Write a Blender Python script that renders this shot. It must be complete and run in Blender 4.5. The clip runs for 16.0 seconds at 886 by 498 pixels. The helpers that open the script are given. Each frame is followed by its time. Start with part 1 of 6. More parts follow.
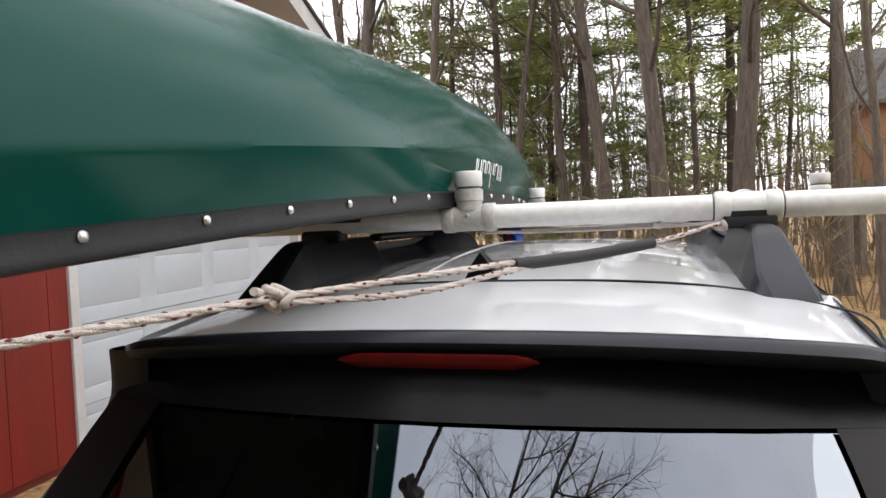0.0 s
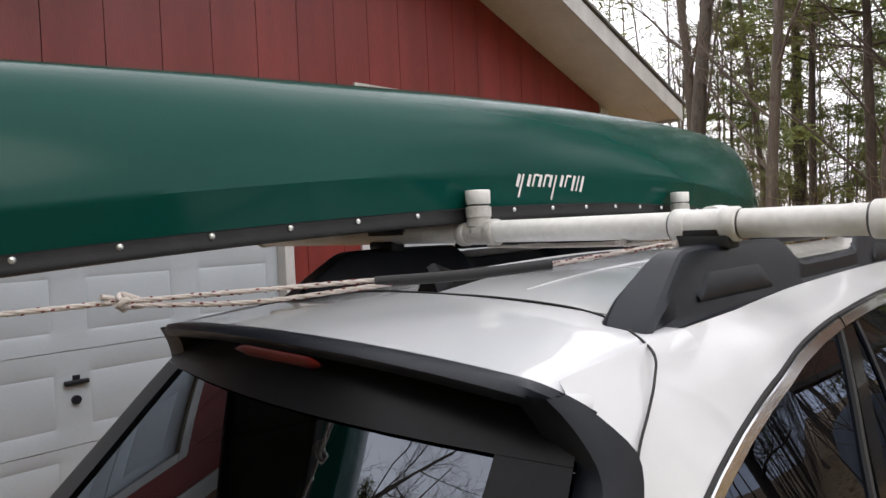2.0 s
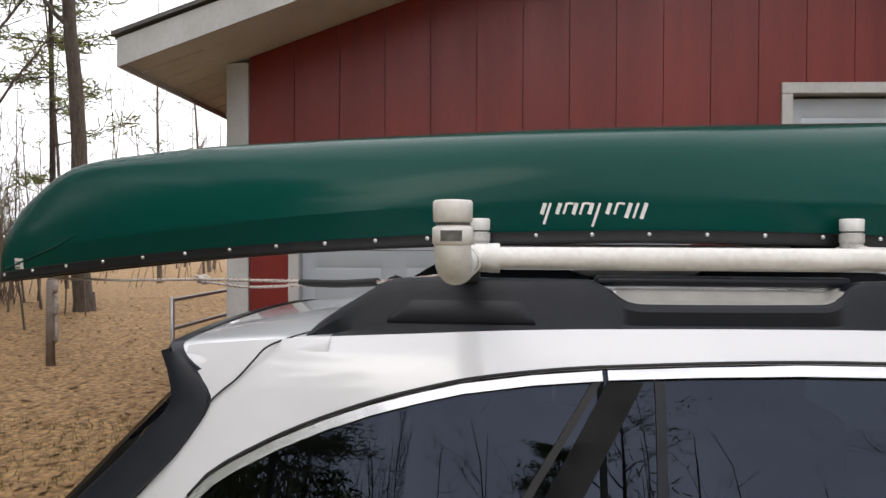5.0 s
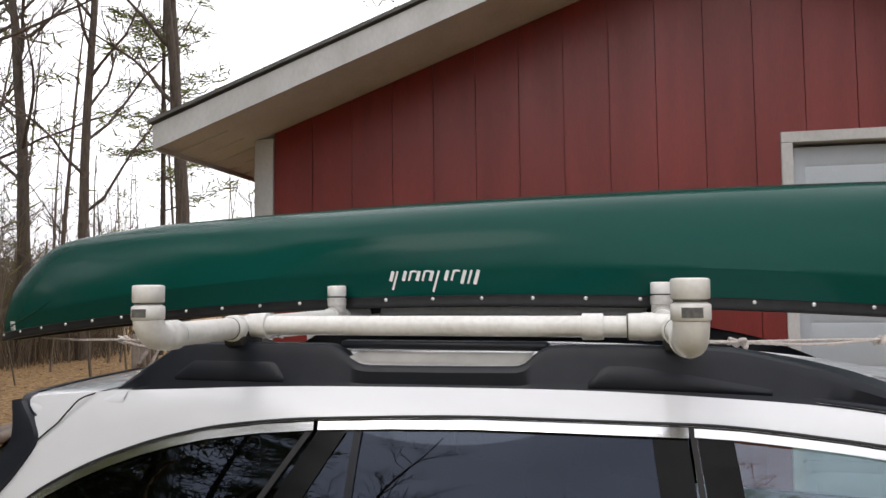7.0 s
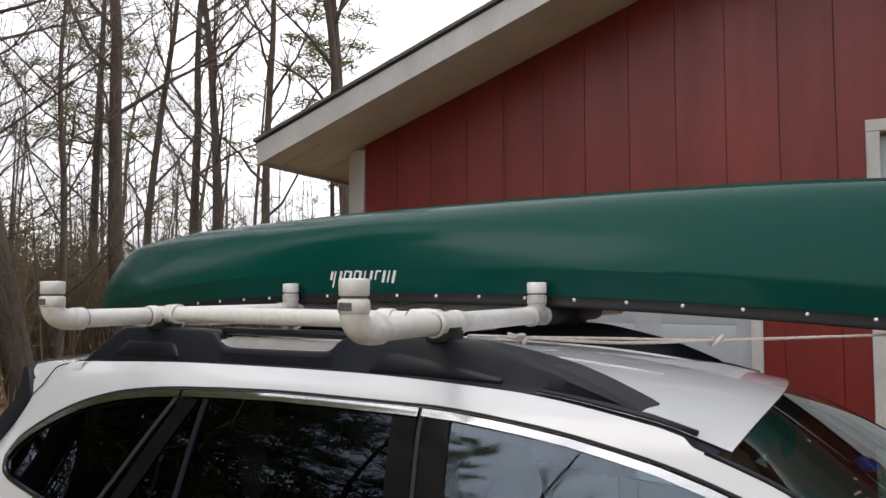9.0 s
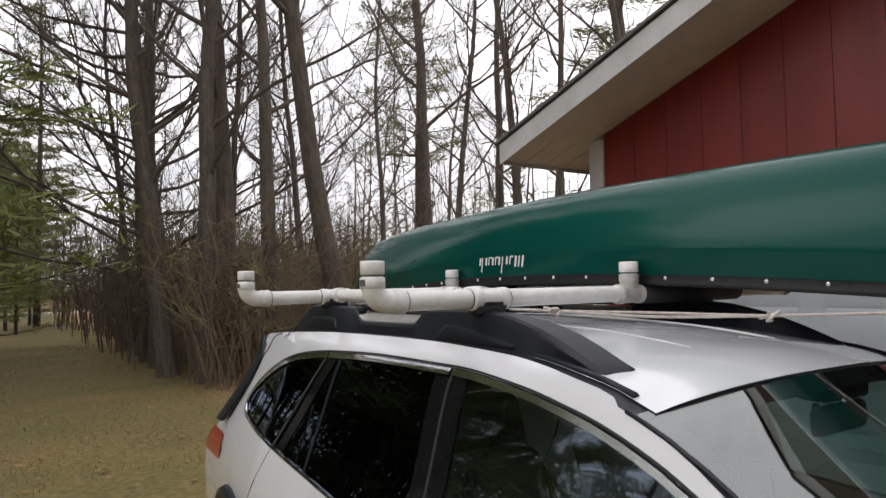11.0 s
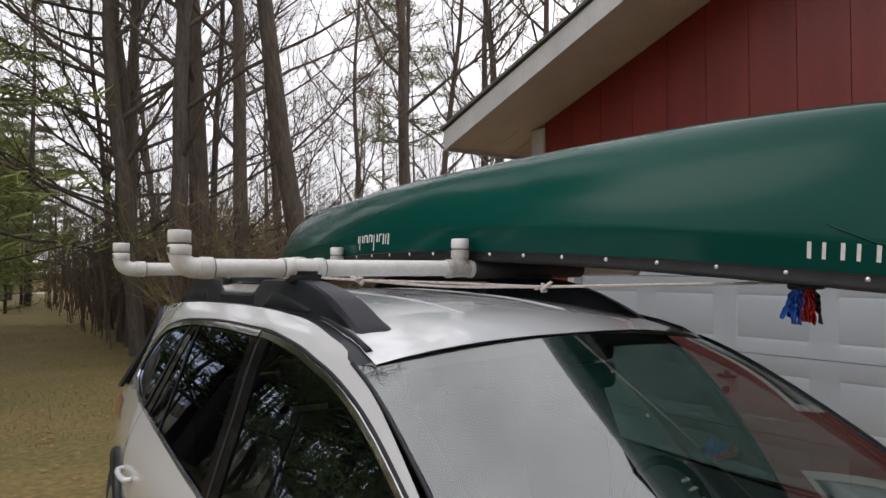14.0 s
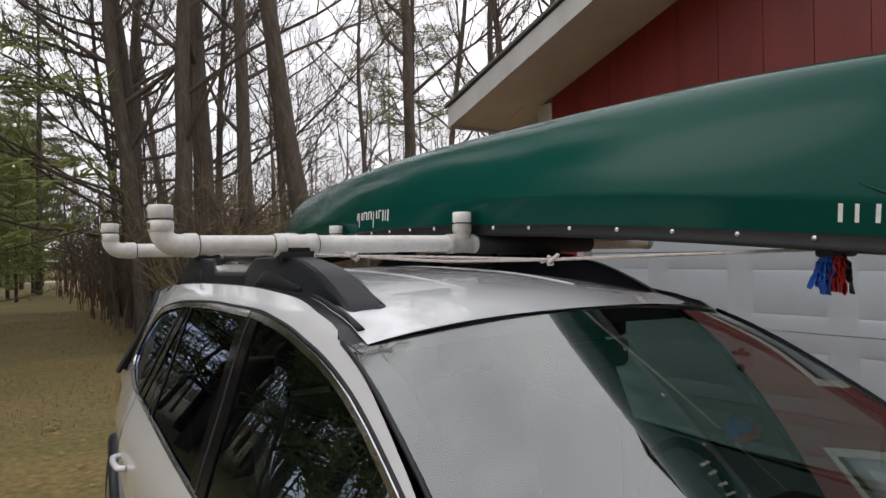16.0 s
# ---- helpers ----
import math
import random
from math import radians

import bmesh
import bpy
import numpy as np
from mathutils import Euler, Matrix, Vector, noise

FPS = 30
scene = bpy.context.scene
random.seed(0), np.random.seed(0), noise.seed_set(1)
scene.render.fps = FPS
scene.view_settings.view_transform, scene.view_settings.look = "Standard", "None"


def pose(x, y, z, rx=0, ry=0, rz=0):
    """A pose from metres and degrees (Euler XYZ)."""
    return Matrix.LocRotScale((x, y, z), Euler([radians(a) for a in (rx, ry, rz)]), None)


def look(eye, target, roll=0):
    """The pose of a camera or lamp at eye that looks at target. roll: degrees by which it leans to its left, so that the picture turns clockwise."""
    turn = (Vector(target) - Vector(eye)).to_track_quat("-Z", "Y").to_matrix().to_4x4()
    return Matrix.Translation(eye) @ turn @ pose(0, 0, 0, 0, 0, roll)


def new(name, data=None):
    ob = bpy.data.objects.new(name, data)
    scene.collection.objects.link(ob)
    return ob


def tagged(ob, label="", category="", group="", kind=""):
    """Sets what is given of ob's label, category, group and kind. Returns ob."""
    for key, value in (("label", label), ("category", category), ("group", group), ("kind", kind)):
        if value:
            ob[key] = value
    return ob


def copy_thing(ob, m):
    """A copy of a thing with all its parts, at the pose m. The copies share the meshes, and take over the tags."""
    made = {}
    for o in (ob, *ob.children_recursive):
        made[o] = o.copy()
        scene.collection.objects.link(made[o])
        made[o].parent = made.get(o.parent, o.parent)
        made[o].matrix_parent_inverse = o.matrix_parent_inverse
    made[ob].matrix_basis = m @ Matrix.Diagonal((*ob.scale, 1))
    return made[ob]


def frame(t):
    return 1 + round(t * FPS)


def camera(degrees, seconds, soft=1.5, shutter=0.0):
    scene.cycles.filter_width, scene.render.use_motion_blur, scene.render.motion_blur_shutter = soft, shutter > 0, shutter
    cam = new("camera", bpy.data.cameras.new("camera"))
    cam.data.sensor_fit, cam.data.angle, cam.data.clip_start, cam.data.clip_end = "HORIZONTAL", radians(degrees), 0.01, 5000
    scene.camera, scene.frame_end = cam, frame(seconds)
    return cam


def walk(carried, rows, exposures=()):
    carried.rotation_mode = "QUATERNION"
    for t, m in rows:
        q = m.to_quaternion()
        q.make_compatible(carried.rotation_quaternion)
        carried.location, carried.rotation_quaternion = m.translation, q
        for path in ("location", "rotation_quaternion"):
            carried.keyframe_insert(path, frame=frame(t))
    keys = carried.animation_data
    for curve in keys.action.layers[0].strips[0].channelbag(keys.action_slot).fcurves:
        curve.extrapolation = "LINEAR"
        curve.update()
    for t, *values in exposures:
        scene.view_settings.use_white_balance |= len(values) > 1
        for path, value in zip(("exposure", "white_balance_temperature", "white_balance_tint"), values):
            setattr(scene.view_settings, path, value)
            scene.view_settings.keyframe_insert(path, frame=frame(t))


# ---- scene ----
cam = camera(65.5, 16.0)
PATH = [
    (0, (0.297, -1.727, 1.681), (-0.262, 0.192, 1.605), -2.4),
    (0.5, (0.498, -1.724, 1.681), (-0.306, 0.107, 1.659), -5.4),
    (1, (0.708, -1.667, 1.689), (-0.374, 0.015, 1.635), -4.4),
    (1.5, (0.955, -1.551, 1.693), (-0.336, -0.026, 1.629), -2.4),
    (2, (1.196, -1.42, 1.707), (-0.245, -0.034, 1.647), -2.5),
    (2.5, (1.465, -1.209, 1.727), (-0.187, -0.083, 1.677), -2.9),
    (3, (1.566, -0.951, 1.729), (-0.208, -0.035, 1.613), 0.0),
    (3.5, (1.761, -0.676, 1.734), (-0.14, -0.057, 1.692), 0.3),
    (3.7, (1.834, -0.571, 1.751), (-0.111, -0.106, 1.732), 1.0),
    (5.8, (2.273, 0.484, 1.736), (0.299, 0.165, 1.711), -0.5),
    (6, (2.283, 0.571, 1.75), (0.303, 0.289, 1.75), 1.3),
    (6.5, (2.261, 0.782, 1.799), (0.303, 0.372, 1.834), 1.3),
    (7, (2.31, 1.063, 1.795), (0.379, 0.554, 1.91), -0.6),
    (7.5, (2.288, 1.284, 1.79), (0.393, 0.651, 1.887), -0.5),
    (8, (2.228, 1.574, 1.79), (0.378, 0.821, 1.893), -0.3),
    (8.5, (2.212, 1.857, 1.779), (0.399, 1.022, 1.903), -1.3),
    (9, (2.197, 2.142, 1.787), (0.472, 1.138, 1.902), 0.0),
    (9.5, (2.129, 2.41, 1.762), (0.493, 1.263, 1.865), 0.2),
    (10, (2.048, 2.616, 1.782), (0.546, 1.299, 1.891), 0.2),
    (10.2, (2.003, 2.669, 1.766), (0.627, 1.222, 1.877), -0.3),
    (12.3, (1.611, 3.417, 1.717), (0.609, 1.689, 1.814), -1.3),
    (12.5, (1.549, 3.444, 1.693), (0.471, 1.763, 1.798), -1.1),
    (13, (1.467, 3.452, 1.678), (0.36, 1.789, 1.772), -1.3),
    (13.5, (1.453, 3.431, 1.685), (0.339, 1.771, 1.746), -0.1),
    (14, (1.436, 3.454, 1.678), (0.343, 1.78, 1.744), 0.0),
    (14.5, (1.403, 3.435, 1.67), (0.331, 1.748, 1.736), -0.3),
    (15, (1.381, 3.418, 1.665), (0.311, 1.729, 1.723), -0.4),
    (15.5, (1.353, 3.386, 1.656), (0.281, 1.698, 1.707), -0.5),
    (16, (1.332, 3.349, 1.649), (0.261, 1.66, 1.666), -0.9),
]
EXPOSURE = [(0, 0.39), (0.5, 0.45), (1, 0.38), (1.5, 0.20), (2, -0.03), (2.5, -0.24), (3.5, -0.3), (5.8, -0.22), (6.5, -0.22), (7.5, -0.34), (8.5, -0.4), (10, -0.4), (12.5, -0.50), (16, -0.52)]
walk(cam, [(t, look(eye, target, roll)) for t, eye, target, roll in PATH], EXPOSURE)

# ---- light ----
world = bpy.data.worlds.new("overcast_sky")
scene.world = world
world.use_nodes = True
wn, wl = world.node_tree.nodes, world.node_tree.links
wn.clear()
w_out = wn.new("ShaderNodeOutputWorld")
w_bg = wn.new("ShaderNodeBackground")
w_sky = wn.new("ShaderNodeTexSky")
w_sky.sky_type = "NISHITA"
w_sky.sun_disc = False
w_sky.sun_elevation, w_sky.sun_rotation = radians(48), radians(115)
w_sky.dust_density = 4.0
w_gain = wn.new("ShaderNodeVectorMath")
w_gain.operation = "SCALE"
w_gain.inputs[3].default_value = 0.10
w_noise = wn.new("ShaderNodeTexNoise")
w_noise.inputs["Scale"].default_value = 2.6
w_noise.inputs["Detail"].default_value = 7.0
w_noise.inputs["Roughness"].default_value = 0.55
w_ramp = wn.new("ShaderNodeValToRGB")
w_ramp.color_ramp.elements[0].position, w_ramp.color_ramp.elements[0].color = 0.30, (0.88, 0.87, 0.92, 1)
w_ramp.color_ramp.elements[1].position, w_ramp.color_ramp.elements[1].color = 0.60, (1.24, 1.21, 1.24, 1)
w_mix = wn.new("ShaderNodeMixRGB")
w_mix.inputs[0].default_value = 0.86
wl.new(w_sky.outputs[0], w_gain.inputs[0])
wl.new(w_noise.outputs[0], w_ramp.inputs[0])
wl.new(w_gain.outputs[0], w_mix.inputs[1])
wl.new(w_ramp.outputs[0], w_mix.inputs[2])
wl.new(w_mix.outputs[0], w_bg.inputs[0])
w_bg.inputs[1].default_value = 2.1
wl.new(w_bg.outputs[0], w_out.inputs[0])

sun = new("sun", bpy.data.lights.new("sun", "SUN"))
sun.data.energy, sun.data.angle, sun.data.color = 0.5, radians(30), (1.0, 0.96, 0.90)
sun.matrix_world = look((20, -9, 24), (0, 0, 0))


# ---- materials ----
def mat(name, base, rough=0.6, metal=0.0, other=None, scale=6.0, stretch=(1, 1, 1), bump=0.0, bump_scale=40.0, coat=0.0, spread=0.5,
        fine=None, rand=0.0, spec=0.5, rough_var=0.0):
    """A principled material: two colours mixed by coarse noise, a finer noise over it, and fine relief."""
    m = bpy.data.materials.new(name)
    m.use_nodes = True
    n, l = m.node_tree.nodes, m.node_tree.links
    p = n["Principled BSDF"]
    p.inputs["Roughness"].default_value = rough
    p.inputs["Metallic"].default_value = metal
    p.inputs["Coat Weight"].default_value = coat
    p.inputs["Coat Roughness"].default_value = 0.04
    p.inputs["Specular IOR Level"].default_value = spec
    tc = n.new("ShaderNodeTexCoord")
    mp = n.new("ShaderNodeMapping")
    mp.inputs["Scale"].default_value = stretch
    l.new(tc.outputs["Object"], mp.inputs[0])
    other = other or tuple(c * 0.86 for c in base)
    n1 = n.new("ShaderNodeTexNoise")
    n1.inputs["Scale"].default_value, n1.inputs["Detail"].default_value = scale, 6
    l.new(mp.outputs[0], n1.inputs[0])
    r1 = n.new("ShaderNodeValToRGB")
    r1.color_ramp.elements[0].position, r1.color_ramp.elements[1].position = 0.5 - spread * 0.4, 0.5 + spread * 0.4
    r1.color_ramp.elements[0].color, r1.color_ramp.elements[1].color = (*base, 1), (*other, 1)
    l.new(n1.outputs[0], r1.inputs[0])
    colour = r1.outputs[0]
    n2 = n.new("ShaderNodeTexNoise")
    n2.inputs["Scale"].default_value, n2.inputs["Detail"].default_value = bump_scale, 5
    l.new(mp.outputs[0], n2.inputs[0])
    if fine:
        mx = n.new("ShaderNodeMixRGB")
        mx.blend_type = "MULTIPLY"
        mx.inputs[0].default_value = fine
        r2 = n.new("ShaderNodeValToRGB")
        r2.color_ramp.elements[0].position, r2.color_ramp.elements[1].position = 0.35, 0.62
        r2.color_ramp.elements[0].color = (0.45, 0.43, 0.42, 1)
        l.new(n2.outputs[0], r2.inputs[0])
        l.new(colour, mx.inputs[1])
        l.new(r2.outputs[0], mx.inputs[2])
        colour = mx.outputs[0]
    if rand:
        oi = n.new("ShaderNodeObjectInfo")
        hs = n.new("ShaderNodeHueSaturation")
        mr = n.new("ShaderNodeMapRange")
        mr.inputs[3].default_value, mr.inputs[4].default_value = 1 - rand, 1 + rand
        l.new(oi.outputs["Random"], mr.inputs[0])
        l.new(mr.outputs[0], hs.inputs["Value"])
        l.new(colour, hs.inputs["Color"])
        colour = hs.outputs[0]
    l.new(colour, p.inputs["Base Color"])
    if rough_var:
        mr2 = n.new("ShaderNodeMapRange")
        mr2.inputs[3].default_value, mr2.inputs[4].default_value = max(0, rough - rough_var), min(1, rough + rough_var)
        l.new(n1.outputs[0], mr2.inputs[0])
        l.new(mr2.outputs[0], p.inputs["Roughness"])
    if bump:
        b = n.new("ShaderNodeBump")
        b.inputs["Strength"].default_value = bump
        b.inputs["Distance"].default_value = 0.01
        l.new(n2.outputs[0], b.inputs["Height"])
        l.new(b.outputs[0], p.inputs["Normal"])
    return m


def glass(name, tint, base=0.045, rise=5.0, gloss=(0.80, 0.88, 1.0)):
    """A thin tinted pane: clear tint under a gloss that grows towards grazing angles."""
    m = bpy.data.materials.new(name)
    m.use_nodes = True
    n, l = m.node_tree.nodes, m.node_tree.links
    n.clear()
    out = n.new("ShaderNodeOutputMaterial")
    mix = n.new("ShaderNodeMixShader")
    tr = n.new("ShaderNodeBsdfTransparent")
    gl = n.new("ShaderNodeBsdfGlossy")
    lw = n.new("ShaderNodeLayerWeight")
    lw.inputs[0].default_value = 0.5
    po = n.new("ShaderNodeMath")
    po.operation = "POWER"
    po.inputs[1].default_value = rise
    mr = n.new("ShaderNodeMapRange")
    mr.inputs[3].default_value = base
    tr.inputs[0].default_value = (*tint, 1)
    gl.inputs["Roughness"].default_value = 0.0
    gl.inputs["Color"].default_value = (*gloss, 1)
    l.new(lw.outputs["Facing"], po.inputs[0])
    l.new(po.outputs[0], mr.inputs[0])
    l.new(mr.outputs[0], mix.inputs[0])
    l.new(tr.outputs[0], mix.inputs[1])
    l.new(gl.outputs[0], mix.inputs[2])
    l.new(mix.outputs[0], out.inputs[0])
    return m


M_WHITE = mat("white_car_paint", (0.65, 0.66, 0.68), 0.24, other=(0.61, 0.62, 0.64), scale=3, coat=1.0, bump=0.01, bump_scale=300)
M_BLACKGLOSS = mat("gloss_black_trim", (0.006, 0.006, 0.007), 0.10, other=(0.009, 0.009, 0.009), scale=20, spec=0.1)
M_BLACK = mat("black_textured_plastic", (0.008, 0.010, 0.015), 0.34, other=(0.013, 0.015, 0.021), scale=14, spec=0.25, bump=0.08, bump_scale=500)
M_RUBBER = mat("black_rubber", (0.015, 0.015, 0.016), 0.7, scale=20, bump=0.1, bump_scale=200)
M_CHROME = mat("bright_window_trim", (0.74, 0.75, 0.77), 0.16, 1.0, other=(0.52, 0.53, 0.55), scale=7, stretch=(1, 0.5, 3), bump=0.05, bump_scale=30)
M_TRAY = mat("pale_silver_plastic", (0.52, 0.51, 0.49), 0.24, 0.25, other=(0.42, 0.41, 0.39), scale=14, bump=0.04)
M_PRIV = glass("privacy_glass", (0.035, 0.04, 0.045), 0.04, 5.0, (0.62, 0.74, 1.0))
M_REAR = glass("rear_privacy_glass", (0.035, 0.04, 0.045), 0.14)
M_CLEAR = glass("clear_green_glass", (0.62, 0.76, 0.73), 0.12, 5.0, (0.70, 0.84, 1.0))
M_SCREEN = glass("clear_windscreen_glass", (0.33, 0.43, 0.40), 0.20, 5.0, (0.97, 1.0, 0.98))
M_FRIT = mat("black_glass_band", (0.01, 0.01, 0.011), 0.06, scale=30)
M_FRITREFL = mat("black_band_and_spoiler_reflection", (0.008, 0.008, 0.009), 0.3, scale=30, spec=0.14)
M_INT = mat("dark_grey_cabin_fabric", (0.028, 0.028, 0.03), 0.85, other=(0.04, 0.04, 0.042), scale=30, bump=0.3, bump_scale=300)
M_INTL = mat("light_grey_cabin_lining", (0.30, 0.30, 0.29), 0.85, scale=20, bump=0.2, bump_scale=300)
M_RED = mat("red_lens_plastic", (0.42, 0.012, 0.01), 0.12, other=(0.30, 0.01, 0.01), scale=30, coat=0.6)
M_REDDARK = mat("dark_red_lens_plastic", (0.10, 0.003, 0.003), 0.3, other=(0.06, 0.003, 0.003), scale=30, spec=0.15)
M_TYRE = mat("tyre_rubber", (0.02, 0.02, 0.02), 0.85, scale=20, bump=0.3, bump_scale=120)
M_RIM = mat("grey_alloy", (0.45, 0.45, 0.46), 0.3, 0.9, scale=10)
M_GREEN = mat("green_canoe_plastic", (0.002, 0.046, 0.036), 0.16, other=(0.003, 0.058, 0.045), scale=2.2, stretch=(1, 0.4, 1), bump=0.012, bump_scale=60, spec=0.13, rough_var=0.04)
M_GUN = mat("black_vinyl_gunwale", (0.009, 0.009, 0.010), 0.42, other=(0.015, 0.015, 0.015), scale=25, spec=0.22, bump=0.1, bump_scale=200)
M_HULLIN = mat("grey_canoe_inside", (0.10, 0.10, 0.095), 0.6, scale=10)
M_WHITEMARK = mat("white_lettering_vinyl", (0.78, 0.78, 0.76), 0.4, scale=60, other=(0.66, 0.66, 0.64))
M_GREYMARK = mat("grey_print_ink", (0.12, 0.12, 0.12), 0.5, scale=60)
M_RIVET = mat("bare_aluminium_rivet", (0.75, 0.75, 0.74), 0.35, 0.8, scale=60)
M_PVC = mat("weathered_white_pvc", (0.78, 0.775, 0.75), 0.32, other=(0.68, 0.67, 0.635), scale=9, bump=0.06, bump_scale=60, fine=0.18)
# greyer, more mottled pipe tone for the inner tees and end rings
M_PVCD = mat("mottled_grey_white_pvc", (0.54, 0.53, 0.50), 0.5, other=(0.42, 0.40, 0.365), scale=16, bump=0.1, bump_scale=90, fine=0.3)
M_STAMP = mat("dark_pipe_print", (0.05, 0.05, 0.05), 0.6, scale=80, other=(0.16, 0.16, 0.15))
M_ROPE = mat("white_braided_rope", (0.62, 0.57, 0.53), 0.85, other=(0.48, 0.42, 0.385), scale=60, bump=0.5, bump_scale=400)
M_ROPER = mat("red_rope_fleck", (0.17, 0.035, 0.04), 0.85, scale=60)
M_REDWOOD = mat("barn_red_paint", (0.215, 0.0170, 0.0125), 0.42, other=(0.155, 0.0130, 0.010), scale=1.6, stretch=(1, 3.0, 0.35), bump=0.2, bump_scale=34, fine=0.25, rand=0.06, rough_var=0.12)
M_REDGROOVE = mat("dark_red_groove", (0.115, 0.011, 0.008), 0.7, scale=5, bump=0.2)
M_TRIM = mat("off_white_painted_trim", (0.56, 0.56, 0.56), 0.5, other=(0.46, 0.46, 0.45), scale=4, stretch=(1, 1, 0.5), bump=0.12, bump_scale=50, fine=0.15)
M_SOFFIT = mat("white_soffit_panel", (0.62, 0.62, 0.615), 0.6, other=(0.54, 0.535, 0.525), scale=3, bump=0.08, fine=0.15)
M_DOOR = mat("white_steel_door", (0.44, 0.485, 0.53), 0.42, other=(0.40, 0.44, 0.485), scale=2, bump=0.06, bump_scale=90, fine=0.06)
M_SHINGLE = mat("grey_asphalt_shingle", (0.10, 0.10, 0.10), 0.9, other=(0.16, 0.155, 0.15), scale=8, bump=0.6, bump_scale=120)
M_BARK = mat("grey_brown_bark", (0.155, 0.127, 0.100), 0.95, other=(0.08, 0.063, 0.052), scale=5, stretch=(3, 3, 0.5), bump=0.9, bump_scale=18, fine=0.6, rand=0.2)
M_TWIG = mat("bare_twig_bark", (0.165, 0.125, 0.102), 0.95, other=(0.11, 0.084, 0.069), scale=3, rand=0.2)
M_PBARK = mat("pine_bark", (0.10, 0.075, 0.058), 0.95, other=(0.055, 0.042, 0.034), scale=5, stretch=(3, 3, 0.5), bump=0.9, bump_scale=18, fine=0.6, rand=0.15)
M_NEEDLE = mat("pine_needles", (0.245, 0.270, 0.075), 0.7, other=(0.15, 0.19, 0.05), scale=1.3, rand=0.2)
M_BRUSH = mat("dry_brush_stems", (0.182, 0.129, 0.084), 0.95, other=(0.140, 0.112, 0.077), scale=2)
# sunlight on the far trunks is put into this pale bark colour
M_FAR = mat("sunlit_grey_tan_bark", (0.17, 0.135, 0.10), 0.95, other=(0.09, 0.072, 0.056), scale=0.6, spread=0.9)
M_BUD = mat("yellow_green_budding_twigs", (0.22, 0.20, 0.07), 0.9, other=(0.14, 0.13, 0.05), scale=2)
M_LEAF = mat("fallen_brown_leaves", (0.33, 0.20, 0.09), 0.85, other=(0.20, 0.12, 0.055), scale=3.0, spread=0.9)
M_GRASS = mat("spring_grass_blades", (0.15, 0.145, 0.045), 0.8, other=(0.27, 0.20, 0.08), scale=1.5, spread=0.9)
M_SHED = mat("tan_plywood", (0.40, 0.22, 0.13), 0.8, other=(0.32, 0.17, 0.10), scale=3, stretch=(1, 1, 0.4), bump=0.2)
M_OLDWOOD = mat("weathered_grey_wood", (0.24, 0.20, 0.165), 0.85, other=(0.15, 0.125, 0.10), scale=5, bump=0.3)
M_GALV = mat("galvanised_steel", (0.45, 0.46, 0.47), 0.4, 0.9, scale=14)
M_TARP = mat("grey_tarpaulin", (0.12, 0.125, 0.13), 0.6, other=(0.08, 0.085, 0.09), scale=4, bump=0.3, bump_scale=12)
M_ROAD = mat("pale_gravel", (0.46, 0.44, 0.40), 0.95, other=(0.36, 0.34, 0.31), scale=2, bump=0.5)
M_BLUE = mat("blue_ribbon", (0.01, 0.10, 0.50), 0.6, scale=20)
M_REDRIB = mat("red_ribbon", (0.50, 0.02, 0.02), 0.6, scale=20)


